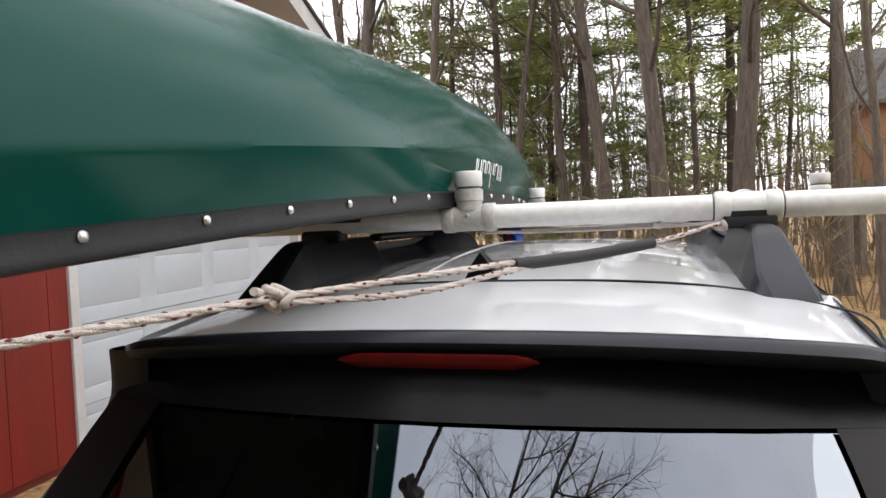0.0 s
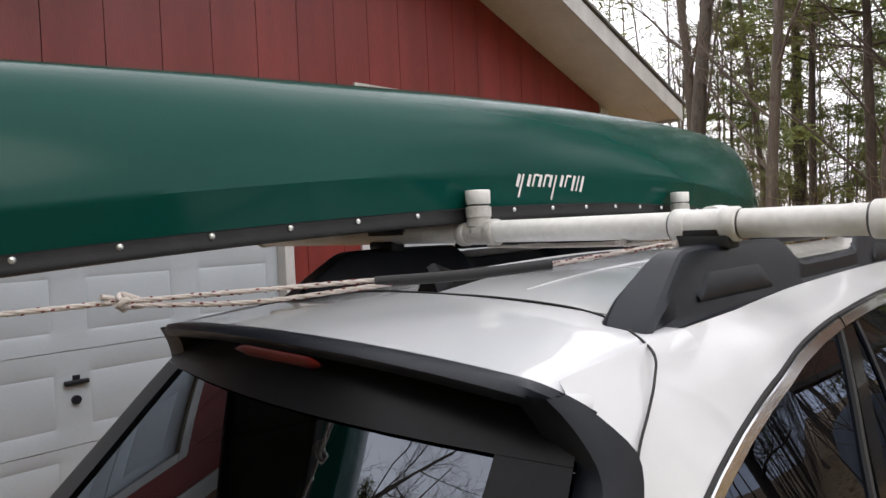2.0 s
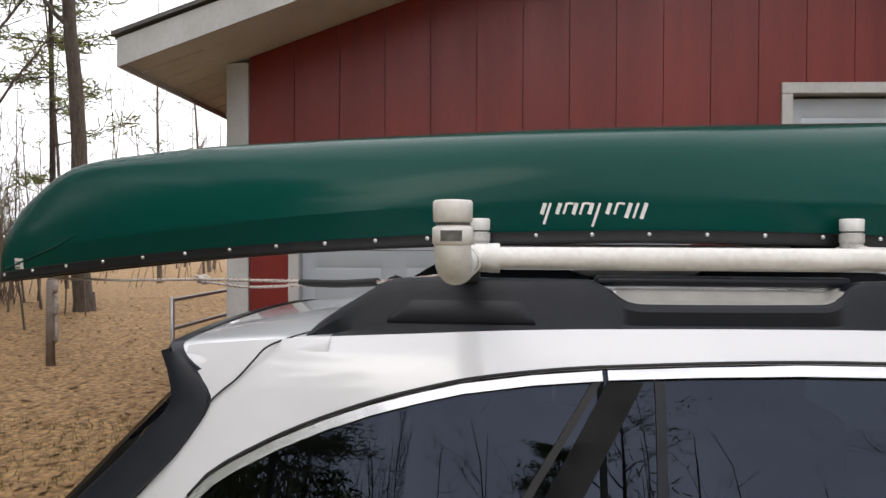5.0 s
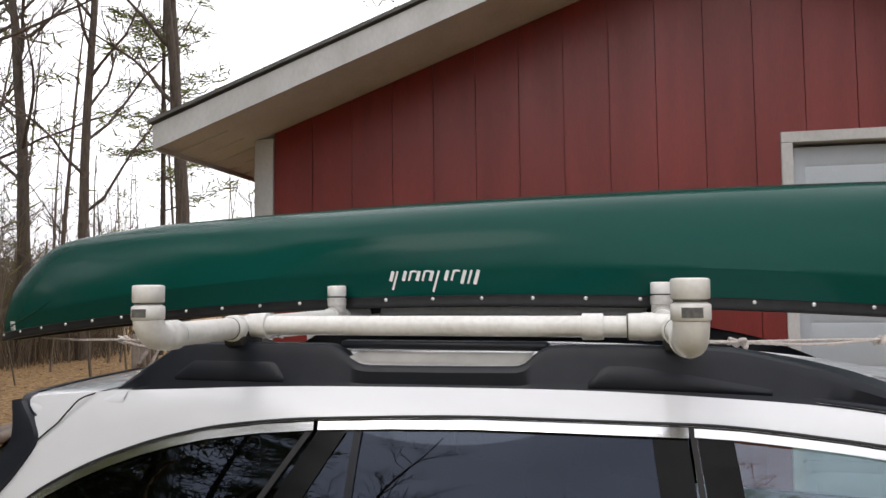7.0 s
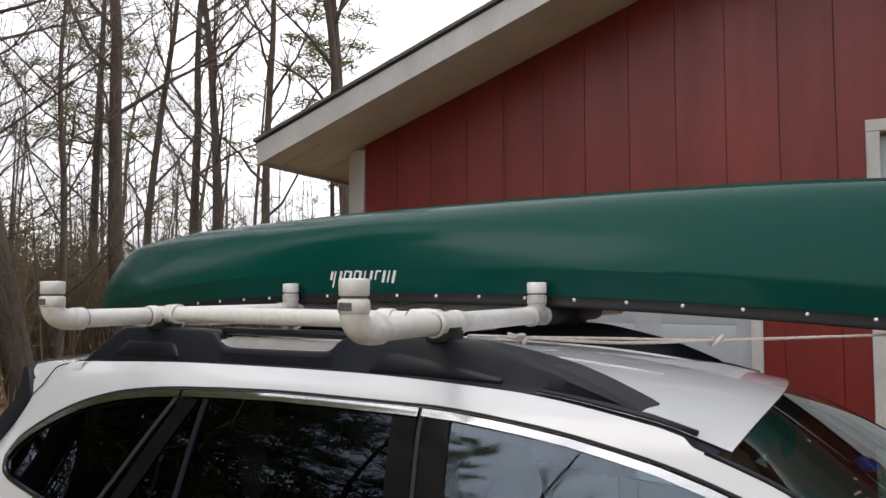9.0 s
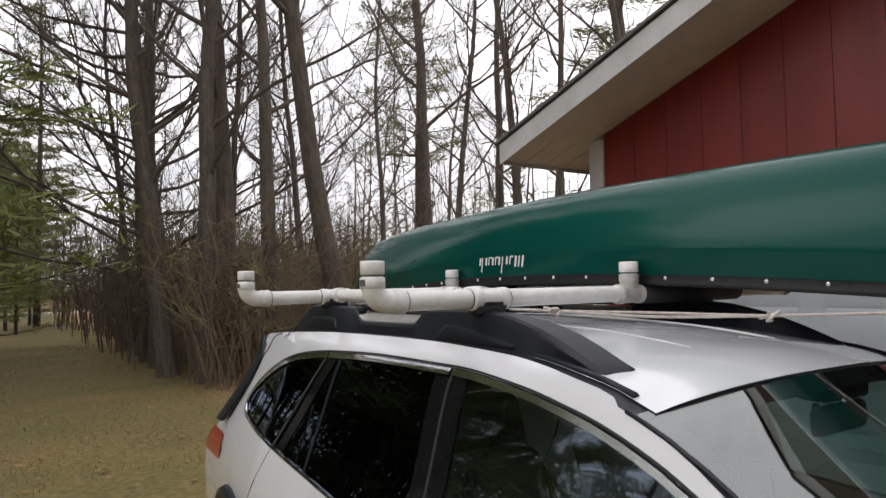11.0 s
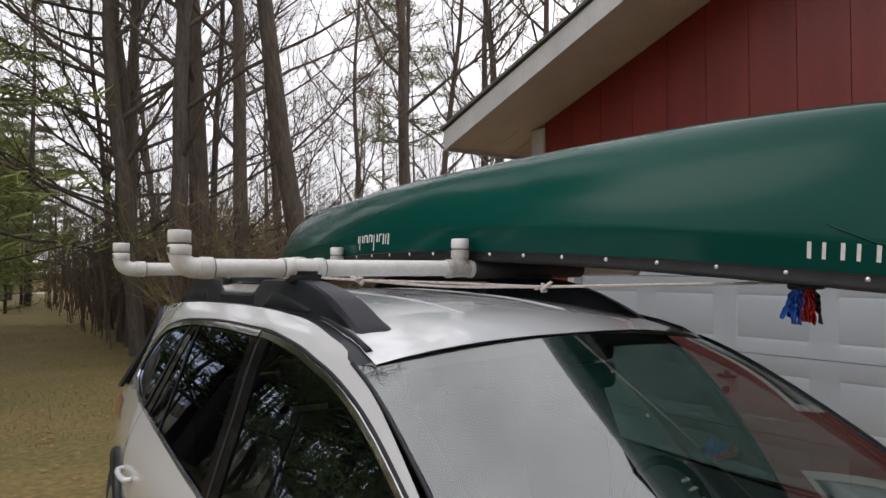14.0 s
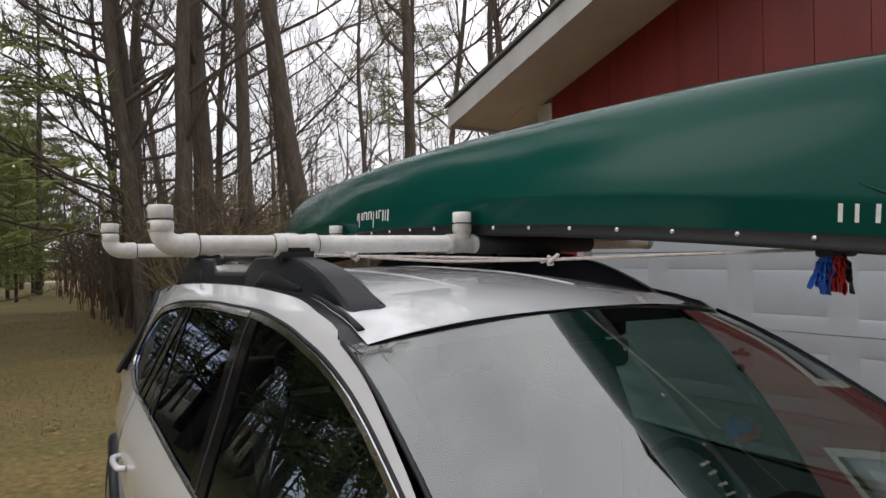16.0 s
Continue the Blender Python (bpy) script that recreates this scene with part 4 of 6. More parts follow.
def rail(ob, sign):
    """A black raised roof rail with two humps and a low bridge between."""
    ys = [-0.385 + 2.15 * i / 120 for i in range(121)]
    verts, faces = [], []
    k = 8
    for y in ys:
        base = roof_edge_z(y) - 0.012
        top = rail_top(y)
        xo = rail_x(y)
        h = max(0.006, top - base)
        lean = 0.34 * h
        wt = 0.050 + 0.040 * max(0.0, min(1.0, (-0.15 - y) / 0.15)) + 0.030 * max(0.0, min(1.0, (y - 1.15) / 0.25))
        wt = min(wt, 0.122 - 0.8 * lean)
        prof = [(xo, base), (xo - 0.012, base + h * 0.25), (xo - 0.55 * lean, base + h * 0.75), (xo - 0.8 * lean, top - 0.006), (xo - 0.8 * lean - 0.008, top),
                (xo - 0.8 * lean - wt + 0.008, top), (xo - 0.8 * lean - wt, top - 0.006), (xo - 0.130, base)]
        for x, z in prof:
            shear = max(0.0, min(1.0, (y - 1.2) / 0.3)) - max(0.0, min(1.0, (-0.15 - y) / 0.15))
            verts.append((sign * x, y + (0.75 if y > 0 else 0.22) * shear * (xo - x) * min(1.0, h / 0.03), z))
    for i in range(120):
        for j in range(k - 1):
            a = i * k + j
            faces.append((a, a + k, a + k + 1, a + 1))
    faces.append(tuple(range(k)))
    faces.append(tuple(120 * k + j for j in range(k)))
    r = part("roof_rail", (verts, faces, True, True), M_BLACK, ob, "black plastic raised roof rail", smooth=24)
    # raised mouldings on the outside of each hump
    for ya, yb, z0, dz in ((-0.18, 0.16, 1.552, 0.042), (0.97, 1.38, 1.556, 0.042)):
        verts, faces = [], []
        n = 24
        for i in range(n + 1):
            y = ya + (yb - ya) * i / n
            s = i / n
            open_ = min(1, s / 0.16, (1 - s) / 0.10) if ya < 0.5 else min(1, s / 0.10, (1 - s) / 0.75)
            base = roof_edge_z(y) - 0.012
            h = max(0.006, rail_top(y) - base)
            for e, lift in ((-0.006, 0.0), (0.0, 0.0045), (dz * open_, 0.0045), (dz * open_ + 0.008, 0.0)):
                z = z0 + e - 0.02 * max(0, y - 1.1)
                t = min(1, max(0, (z - base) / h))
                xo = rail_x(y)
                x = xo - 0.34 * h * max(0, t - 0.05) * 0.78
                verts.append((sign * (x + lift - 0.003), y, z))
        for i in range(n):
            for j in range(3):
                faces.append((i * 4 + j, (i + 1) * 4 + j, (i + 1) * 4 + j + 1, i * 4 + j + 1))
        part("rail_moulding", (verts, faces, True, True), M_BLACK, r)
    # stowed cross bar bridging the gap, and the pale tray below it
    x0 = 0.515
    part("stowed_bar", boxed((sign * x0 - 0.022, 0.30, 1.632), (sign * x0 + 0.022, 0.87, 1.656), 0.009), M_BLACK, r, smooth=50)
    verts, faces = [], []
    for i in range(33):
        y = 0.345 + 0.49 * i / 32
        z = max(rail_top(y), 1.595) + 0.0025
        for x, zz in ((0.577, z - 0.003), (0.573, z), (0.553, z + 0.001), (0.542, z + 0.006), (0.530, max(z + 0.004, 1.618)), (0.522, max(z + 0.004, 1.626))):
            verts.append((sign * x, y, zz))
    for i in range(32):
        for j in range(5):
            faces.append((i * 6 + j, (i + 1) * 6 + j, (i + 1) * 6 + j + 1, i * 6 + j + 1))
    part("rail_tray", (verts, faces, True, True), M_TRAY, r, "pale silver tray in the rail", smooth=40)


car()


# ---- rack of white plastic pipe ----
PZ = 1.690           # height of the pipe axes
PR = 0.0300          # pipe radius
FR = 0.0352          # fitting radius
Y0, Y1 = 0.0, 1.18   # the two cross bars
CX = 0.945           # outer upright
IX = -0.130          # inner upright
LX = 0.53            # lengthwise pipe


def ring_band(a, b, r, k=24, lip=0.0025):
    a, b = Vector(a), Vector(b)
    d = (b - a).normalized()
    return tube([a, a + d * 0.002, a + d * 0.012, a + d * 0.0125, b - d * 0.0125, b - d * 0.012, b - d * 0.002, b],
                [r, r + lip, r + lip, r, r, r + lip, r + lip, r], k)


def rack():
    ob = thing("canoe_rack", "white plastic pipe rack with capped uprights on black roof rails", "roof rack", at=(0, 0, 0))
    for y in (Y0, Y1):
        # the cross bar
        part("crossbar", (*tube([(-1.33 if y == Y0 else -1.155, y, PZ + 0.004), (CX - 0.06, y, PZ)], PR, 24), True), M_PVC, ob, smooth=50)
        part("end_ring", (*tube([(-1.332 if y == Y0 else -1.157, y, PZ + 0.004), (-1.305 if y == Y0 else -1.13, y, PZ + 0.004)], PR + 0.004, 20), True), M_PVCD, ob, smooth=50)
        # outer elbow
        c, rr = (CX - 0.048, PZ + 0.048), 0.048
        pts = [(CX - 0.100, y, PZ), (CX - 0.048, y, PZ)]
        pts += [(c[0] + rr * math.sin(a), y, c[1] - rr * math.cos(a)) for a in [math.pi / 2 * i / 8 for i in range(1, 9)]]
        pts += [(CX, y, PZ + 0.060)]
        el = part("elbow", (*tube(pts, 0.0335, 24), True), M_PVC, ob, smooth=50)
        part("collar", (*tube([(CX - 0.104, y, PZ), (CX - 0.100, y, PZ), (CX - 0.064, y, PZ), (CX - 0.060, y, PZ)], [FR - 0.002, FR + 0.001, FR + 0.001, FR - 0.002], 24), True), M_PVC, el, smooth=50)
        part("collar", (*tube([(CX, y, PZ + 0.040), (CX, y, PZ + 0.043), (CX, y, PZ + 0.070), (CX, y, PZ + 0.073)], [FR - 0.002, FR + 0.0015, FR + 0.0015, FR - 0.002], 24), True), M_PVC, el, smooth=50)
        upright(ob, CX, y, PZ + 0.070)
        stamp = [(CX + (FR + 0.0026) * math.cos(a), y + (FR + 0.0026) * math.sin(a), z) for a in [radians(-30 + 10 * i) for i in range(7)] for z in (PZ + 0.047, PZ + 0.066)]
        part("stamp", (stamp, [(2 * i, 2 * i + 2, 2 * i + 3, 2 * i + 1) for i in range(6)], False, True), M_STAMP, el, "faded dark maker's stamp")
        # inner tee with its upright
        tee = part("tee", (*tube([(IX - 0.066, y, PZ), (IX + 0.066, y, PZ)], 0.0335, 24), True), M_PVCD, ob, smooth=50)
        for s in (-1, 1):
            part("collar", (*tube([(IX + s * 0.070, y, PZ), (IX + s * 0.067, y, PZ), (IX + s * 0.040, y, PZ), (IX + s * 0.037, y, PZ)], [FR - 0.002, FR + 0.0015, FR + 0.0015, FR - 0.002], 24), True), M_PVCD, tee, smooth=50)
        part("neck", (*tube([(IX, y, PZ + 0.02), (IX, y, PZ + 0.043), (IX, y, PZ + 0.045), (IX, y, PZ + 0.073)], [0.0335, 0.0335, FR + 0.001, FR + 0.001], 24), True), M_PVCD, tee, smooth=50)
        upright(ob, IX, y, PZ + 0.070)
        part("screw_head", (*tube([(IX, y - 0.033, PZ + 0.006), (IX, y - 0.0365, PZ + 0.006)], [0.007, 0.005], 10), True), M_GALV, tee)
        # tee over the rail that carries the lengthwise pipe
        t2 = part("tee", (*tube([(LX - 0.066, y, PZ), (LX + 0.066, y, PZ)], 0.0335, 24), True), M_PVC, ob, smooth=50)
        for s in (-1, 1):
            part("collar", (*tube([(LX + s * 0.072, y, PZ), (LX + s * 0.069, y, PZ), (LX + s * 0.040, y, PZ), (LX + s * 0.037, y, PZ)], [FR - 0.002, FR + 0.0015, FR + 0.0015, FR - 0.002], 24), True), M_PVC, t2, smooth=50)
            part("joint_line", (*tube([(LX + s * 0.073, y, PZ), (LX + s * 0.0765, y, PZ)], PR + 0.0012, 24), True), M_STAMP, t2)
        d = 1 if y == Y0 else -1
        part("branch", (*tube([(LX, y + d * 0.02, PZ + 0.006), (LX, y + d * 0.05, PZ + 0.006), (LX, y + d * 0.052, PZ + 0.006), (LX, y + d * 0.078, PZ + 0.006)], [0.0335, 0.0335, FR, FR], 24), True), M_PVC, t2, smooth=50)
        part("joint_line", (*tube([(CX - 0.1085, y, PZ), (CX - 0.105, y, PZ)], PR + 0.0012, 24), True), M_STAMP, ob)
        # rubber saddle and tape on the rail, and the dark pad under the canoe
        bm = bmesh.new()
        box(bm, (LX - 0.055, y - 0.030, 1.640), (LX + 0.06, y + 0.030, 1.672), 0.008)
        part("rubber_saddle", bm, M_RUBBER, ob, smooth=50)
        part("tape_wrap", (*tube([(LX - 0.055, y, PZ - 0.009), (LX + 0.036, y, PZ - 0.009)], FR - 0.003, 20), True), M_RUBBER, t2)
        bm = bmesh.new()
        box(bm, (-0.545 - 0.055, y - 0.030, 1.640), (-0.545 + 0.06, y + 0.030, 1.672), 0.008)
        part("rubber_saddle", bm, M_RUBBER, ob, smooth=50)
        if y == Y1:
            part("foam_sleeve", (*tube([(IX - 0.055, y, PZ), (-0.78, y, PZ + 0.002)], PR + 0.010, 18), True), M_RUBBER, ob, "black foam sleeve")
        else:
            part("foam_block", boxed((-0.60, y - 0.035, PZ + 0.0), (-0.42, y + 0.035, PZ + 0.048), 0.008), M_RUBBER, ob, "black foam block")
    part("long_pipe", (*tube([(LX, Y0 + 0.05, PZ + 0.006), (LX, Y1 - 0.05, PZ + 0.006)], PR - 0.003, 24), True), M_PVC, ob, smooth=50)
    part("coupling", (*tube([(LX, 0.955, PZ + 0.006), (LX, 0.958, PZ + 0.006), (LX, 1.005, PZ + 0.006), (LX, 1.008, PZ + 0.006)], [0.032, 0.0335, 0.0335, 0.032], 24), True), M_PVC, ob, smooth=50)
    part("coupling", (*tube([(LX, 1.068, PZ + 0.006), (LX, 1.071, PZ + 0.006), (LX, 1.118, PZ + 0.006), (LX, 1.121, PZ + 0.006)], [0.032, 0.0335, 0.0335, 0.032], 24), True), M_PVC, ob, smooth=50)
    part("joint_line", (*tube([(LX, 1.064, PZ + 0.006), (LX, 1.0675, PZ + 0.006)], 0.0325, 24), True), M_STAMP, ob)
    # lengthwise pipe under the canoe
    part("long_pipe", (*tube([(-0.545, Y0 + 0.03, PZ + 0.006), (-0.545, Y1 - 0.03, PZ + 0.006)], PR - 0.003, 20), True), M_PVC, ob, smooth=50)


def upright(ob, x, y, z):
    """A pipe stub with a plain cap."""
    st = part("upright", (*tube([(x, y, z - 0.02), (x, y, 1.795)], PR, 24), True), M_PVC, ob, smooth=50)
    part("joint_line", (*tube([(x, y, 1.7655), (x, y, 1.7700)], PR + 0.0012, 24), True), M_STAMP, st)
    part("cap", (*tube([(x, y, 1.7705), (x, y, 1.7725), (x, y, 1.806), (x, y, 1.8095), (x, y, 1.8105)], [FR - 0.002, FR, FR + 0.0005, FR - 0.002, FR - 0.012], 28), True), M_PVC, st, "smooth white end cap", smooth=50)


rack()

# ---- canoe, upside down on the rack ----
CC_X, CC_Y, HALF, BEAM = -0.607, 0.455, 2.56, 0.458


def canoe_half(s):
    """Half beam at s from -1 to 1 along the canoe."""
    a = abs(s)
    return BEAM * max(0.0, 1 - a * a) ** 0.7


def canoe_rim(s):
    """Height of the gunwale's upper (here lower) edge."""
    return 1.745 - 0.167 * abs(s) ** 1.95 + 0.008 * (CC_Y - 0.9 + HALF * s)


def canoe_keel(s):
    a = abs(s)
    return 2.174 - 0.045 * a * a - 0.085 * max(0, a - 0.55) ** 2 / 0.45 ** 2 + 0.018 * (CC_Y - 0.95 + HALF * s)


def stem_y(s, t):
    """Place along the canoe of a hull point at height share t: the stems curve in at the top."""
    a = abs(s)
    pull = 0.27 * max(0, t) ** 2.6 * max(0, (a - 0.80) / 0.20) ** 1.6
    return CC_Y + math.copysign(a * HALF - pull, s)


def hull_point(s, v, side):
    """v runs from the gunwale (0) to the keel (1); a crease marks the chine away from the middle."""
    b = canoe_half(s)
    z0, z1 = canoe_rim(s), canoe_keel(s)
    a = abs(s)
    crease = min(1.0, max(0.0, (a - 0.12) / 0.22))
    tc = 0.29 - 0.09 * max(0, a - 0.3) / 0.7
    if v < 0.3:
        q = v / 0.3
        w, t = 0.97 - 0.035 * crease + (0.025 + 0.065 * crease) * q, tc * q
    else:
        g = (v - 0.3) / 0.7 * math.pi / 2
        e = 0.70 + 0.35 * max(0, a - 0.4) / 0.6
        w = (0.995 + 0.03 * crease) * max(0.0, math.cos(g)) ** e - 0.15 * crease * math.sin(g) * math.cos(g)
        t = tc + (1 - tc) * math.sin(g) ** (1.0 + 0.10 * crease)
    y = stem_y(s, t)
    return (CC_X + 0.008 * (y - CC_Y) + side * b * w, y, z0 + (z1 - z0) * t)


def canoe():
    ob = thing("canoe", "dark green plastic canoe lying upside down on the pipe rack", "canoe")
    n, m = 120, 40
    ss = [math.copysign(1 - (1 - abs(k)) ** 1.35, k) for k in [-1 + 2 * i / n for i in range(n + 1)]]
    ring = [(1, j / m) for j in range(m + 1)] + [(-1, 1 - j / m) for j in range(1, m + 1)]
    verts = [hull_point(s, v, side) for s in ss for side, v in ring]
    w = len(ring)
    faces = [(i * w + j, (i + 1) * w + j, (i + 1) * w + j + 1, i * w + j + 1) for i in range(n) for j in range(w - 1)]
    hull = part("hull", (verts, faces, True, True), M_GREEN, ob, smooth=30)
    # inside skin
    verts = []
    for s in ss[1:-1]:
        for side, v in ring:
            p = hull_point(s, v, side)
            verts.append((CC_X + (p[0] - CC_X) * 0.975, p[1], p[2] - 0.008 - 0.002))
    faces = [(i * w + j, i * w + j + 1, (i + 1) * w + j + 1, (i + 1) * w + j) for i in range(n - 2) for j in range(w - 1)]
    part("inside_skin", (verts, faces, True, False), M_HULLIN, ob)
    # a shallow moulded ridge along the chine and the stem sweep
    for side in (1, -1):
        for s0, s1 in ((-0.995, -0.80), (0.80, 0.995)):
            pts = []
            for i in range(14):
                s = s0 + (s1 - s0) * i / 13
                e = (1 - abs(s)) / 0.2
                p = hull_point(s, 0.10 + 0.26 * min(1, e), side)
                pts.append(p)
            part("moulded_ridge", (*tube(pts, [0.001] + [0.0045] * 12 + [0.001], 6), True), M_GREEN, hull)
    # gunwales
    for side in (1, -1):
        prof = [(0.006, 0.030), (0.012, 0.026), (0.013, 0.004), (0.016, -0.001), (0.015, -0.010), (0.004, -0.014), (-0.016, -0.012), (-0.018, 0.016)]
        verts, faces = [], []
        k = len(prof)
        cs = [-0.985 + 1.97 * i / 90 for i in range(91)]
        for s in cs:
            p = hull_point(s, 0, side)
            for dx, dz in prof:
                verts.append((p[0] + side * dx, p[1], p[2] + dz))
        for i in range(90):
            for j in range(k):
                faces.append((i * k + j, (i + 1) * k + j, (i + 1) * k + (j + 1) % k, i * k + (j + 1) % k))
        gun = part("gunwale", (verts, faces, True, True), M_GUN, ob, "black vinyl gunwale", smooth=40)
        y = -2.032
        while y < CC_Y + 2.42:
            s = (y - CC_Y) / HALF
            p = Vector(hull_point(s, 0.03, side))
            q = Vector((side, 0, 0))
            base = Vector((p.x + side * 0.010, y, canoe_rim(s) + 0.017))
            part("rivet", (*tube([base, base + q * 0.003, base + q * 0.005], [0.0075, 0.0065, 0.0025], 10), True), M_RIVET, gun, smooth=60)
            y += 0.185
    # deck plates at the ends, thwart and seats inside
    for e in (-1, 1):
        pts = []
        for i in range(7):
            s = e * (0.84 + 0.145 * i / 6)
            for k in (-1, 0, 1):
                p = hull_point(s, 0, 1)
                pts.append((CC_X + k * (p[0] - CC_X), p[1], p[2] + 0.004 + 0.012 * (1 - abs(k))))
        f = [(i * 3 + j, (i + 1) * 3 + j, (i + 1) * 3 + j + 1, i * 3 + j + 1) for i in range(6) for j in range(2)]
        part("deck_plate", (pts, f, True, True), M_GUN, ob)
        part("carry_loop", (*tube([(CC_X - 0.05, CC_Y + e * 2.30, canoe_rim(0.9) + 0.0), (CC_X, CC_Y + e * 2.31, canoe_rim(0.9) - 0.05), (CC_X + 0.05, CC_Y + e * 2.30, canoe_rim(0.9))], 0.008, 8), True), M_RUBBER, ob)
    for y, wd in ((-0.55, 0.20), (0.45, 0.06), (1.55, 0.20)):
        s = (y - CC_Y) / HALF
        b = canoe_half(s) * 0.93 - 0.03
        part("thwart" if wd < 0.1 else "seat", boxed((CC_X - b, y - wd / 2, canoe_rim(s) + 0.02), (CC_X + b, y + wd / 2, canoe_rim(s) + 0.045), 0.008), M_OLDWOOD, ob)
    # white lettering as plain strokes, upside down on the side facing the camera
    lettering(hull)
    # a small white plate near the stern
    plate_on_hull(hull, "maker_plate", -1.965, 0.035, 0.045, 0.055, M_WHITEMARK, "small white registration plate")
    for dz in (0.008, 0.020, 0.030):
        plate_on_hull(hull, "plate_print", -1.960, 0.030, 0.006, 0.030, M_GREYMARK, "", z_off=dz, lift=0.0025)


def hull_at(y, z):
    """The outside of the hull on the side facing the camera."""
    s = (y - CC_Y) / HALF
    lo, hi = 0.0, 0.9
    for _ in range(30):
        mid = (lo + hi) / 2
        if hull_point(s, mid, 1)[2] < z:
            lo = mid
        else:
            hi = mid
    p = hull_point(s, lo, 1)
    return p[0]


def plate_on_hull(parent, nm, y, z_over, h, w, material, label, z_off=0.0, lift=0.0012):
    z0 = canoe_rim((y - CC_Y) / HALF) + z_over + z_off
    verts = []
    for i in range(5):
        for j in range(5):
            yy, zz = y + w * i / 4, z0 + h * j / 4
            verts.append((hull_at(yy, zz) + lift, yy, zz))
    faces = [(i * 5 + j, (i + 1) * 5 + j, (i + 1) * 5 + j + 1, i * 5 + j + 1) for i in range(4) for j in range(4)]
    part(nm, (verts, faces, False, True), material, parent, label)


def stroke(parent, pts, width, label=""):
    """A flat white stroke laid on the hull along (y, z) points."""
    verts, faces = [], []
    n = len(pts)
    for i, (y, z) in enumerate(pts):
        a, b = pts[max(0, i - 1)], pts[min(n - 1, i + 1)]
        t = Vector((b[0] - a[0], b[1] - a[1])).normalized()
        q = Vector((-t.y, t.x)) * width / 2
        for k in (-1, 1):
            yy, zz = y + q.x * k, z + q.y * k
            verts.append((hull_at(yy, zz) + 0.0016, yy, zz))
    faces = [(2 * i, 2 * i + 2, 2 * i + 3, 2 * i + 1) for i in range(n - 1)]
    part("mark", (verts, faces, False, True), M_WHITEMARK, parent, label)


def lettering(hull):
    """Plain slanted bars: a small mark amidships and a larger one by the bow."""
    lean = 0.016
    for i, (dy, tall) in enumerate(((0.0, 1.0), (0.026, 0.95), (0.050, 0.95), (0.092, 0.72), (0.116, 0.70), (0.150, 1.5), (0.174, 0.72), (0.204, 0.72), (0.226, 0.72), (0.258, 0.70), (0.280, 0.70), (0.312, 1.35), (0.330, 0.72))):
        y, h = 0.548 - dy, 0.052 * tall
        stroke(hull, [(y, 1.862), (y - lean * tall * 0.5, 1.862 - h * 0.5), (y - lean * tall, 1.862 - h)], 0.013 if i % 2 == 0 else 0.008)
        if tall < 0.9 and i % 2:
            stroke(hull, [(y + 0.022, 1.860 - h * 0.03), (y + 0.011, 1.8615), (y, 1.860)], 0.007)
    for i in range(11):
        y, top = 2.470 + 0.034 * i + 0.008 * (i // 2), 1.757 - 0.003 * i
        stroke(hull, [(y, top), (y - 0.003, top - 0.022), (y - 0.006, top - 0.044)], 0.010 if i % 2 == 0 else 0.009)


canoe()


# ---- ropes ----
def braided(points, r, twist=60.0):
    """A rope of three twisted strands along a smooth line."""
    line = spline(points, 14)
    verts, faces = [], []
    for k in range(3):
        path = []
        acc = 0.0
        for i, p in enumerate(line):
            if i:
                acc += (p - line[i - 1]).length
            d = (line[min(i + 1, len(line) - 1)] - line[max(i - 1, 0)]).normalized()
            u = d.cross(Vector((0, 0, 1))).normalized()
            v = d.cross(u)
            a = acc * twist + k * 2 * math.pi / 3
            path.append(p + (u * math.cos(a) + v * math.sin(a)) * r * 0.42)
        tube(path, r * 0.62, 6, True, verts, faces)
    return verts, faces


def fine(points, step=0.012):
    out = []
    pts = [Vector(p) for p in points]
    for a, b in zip(pts, pts[1:]):
        n = max(1, int((b - a).length / step / 14))
        for i in range(n):
            out.append(a + (b - a) * i / n)
    out.append(pts[-1])
    return out


def fleck_rings(points, r, step):
    verts, faces = [], []
    line = spline(points, 30)
    acc, nxt = 0.0, 0.0
    rng = random.Random(4)
    for a, b in zip(line, line[1:]):
        acc += (b - a).length
        if acc > nxt:
            nxt = acc + step
            d = (b - a).normalized()
            u = d.cross(Vector((0, 0, 1))).normalized()
            v = d.cross(u)
            ang = rng.uniform(0, 6.28)
            c = a + (u * math.cos(ang) + v * math.sin(ang)) * r * 0.75
            e = d * 0.004
            tube([c - e, c, c + e], [r * 0.1, r * 0.38, r * 0.1], 6, True, verts, faces)
            ang += 2.4
            c = a + d * step * 0.5 + (u * math.cos(ang) + v * math.sin(ang)) * r * 0.75
            tube([c - e, c, c + e], [r * 0.1, r * 0.38, r * 0.1], 6, True, verts, faces)
    return verts, faces


def knot_mesh(c, r, size, seed):
    rng = random.Random(seed)
    pts = [Vector(c) + Vector((rng.uniform(-1, 1) * size * 0.6, rng.uniform(-1, 1) * size, rng.uniform(-1, 1) * size * 0.55)) for _ in range(9)]
    return tube(spline(pts, 8), r, 7)


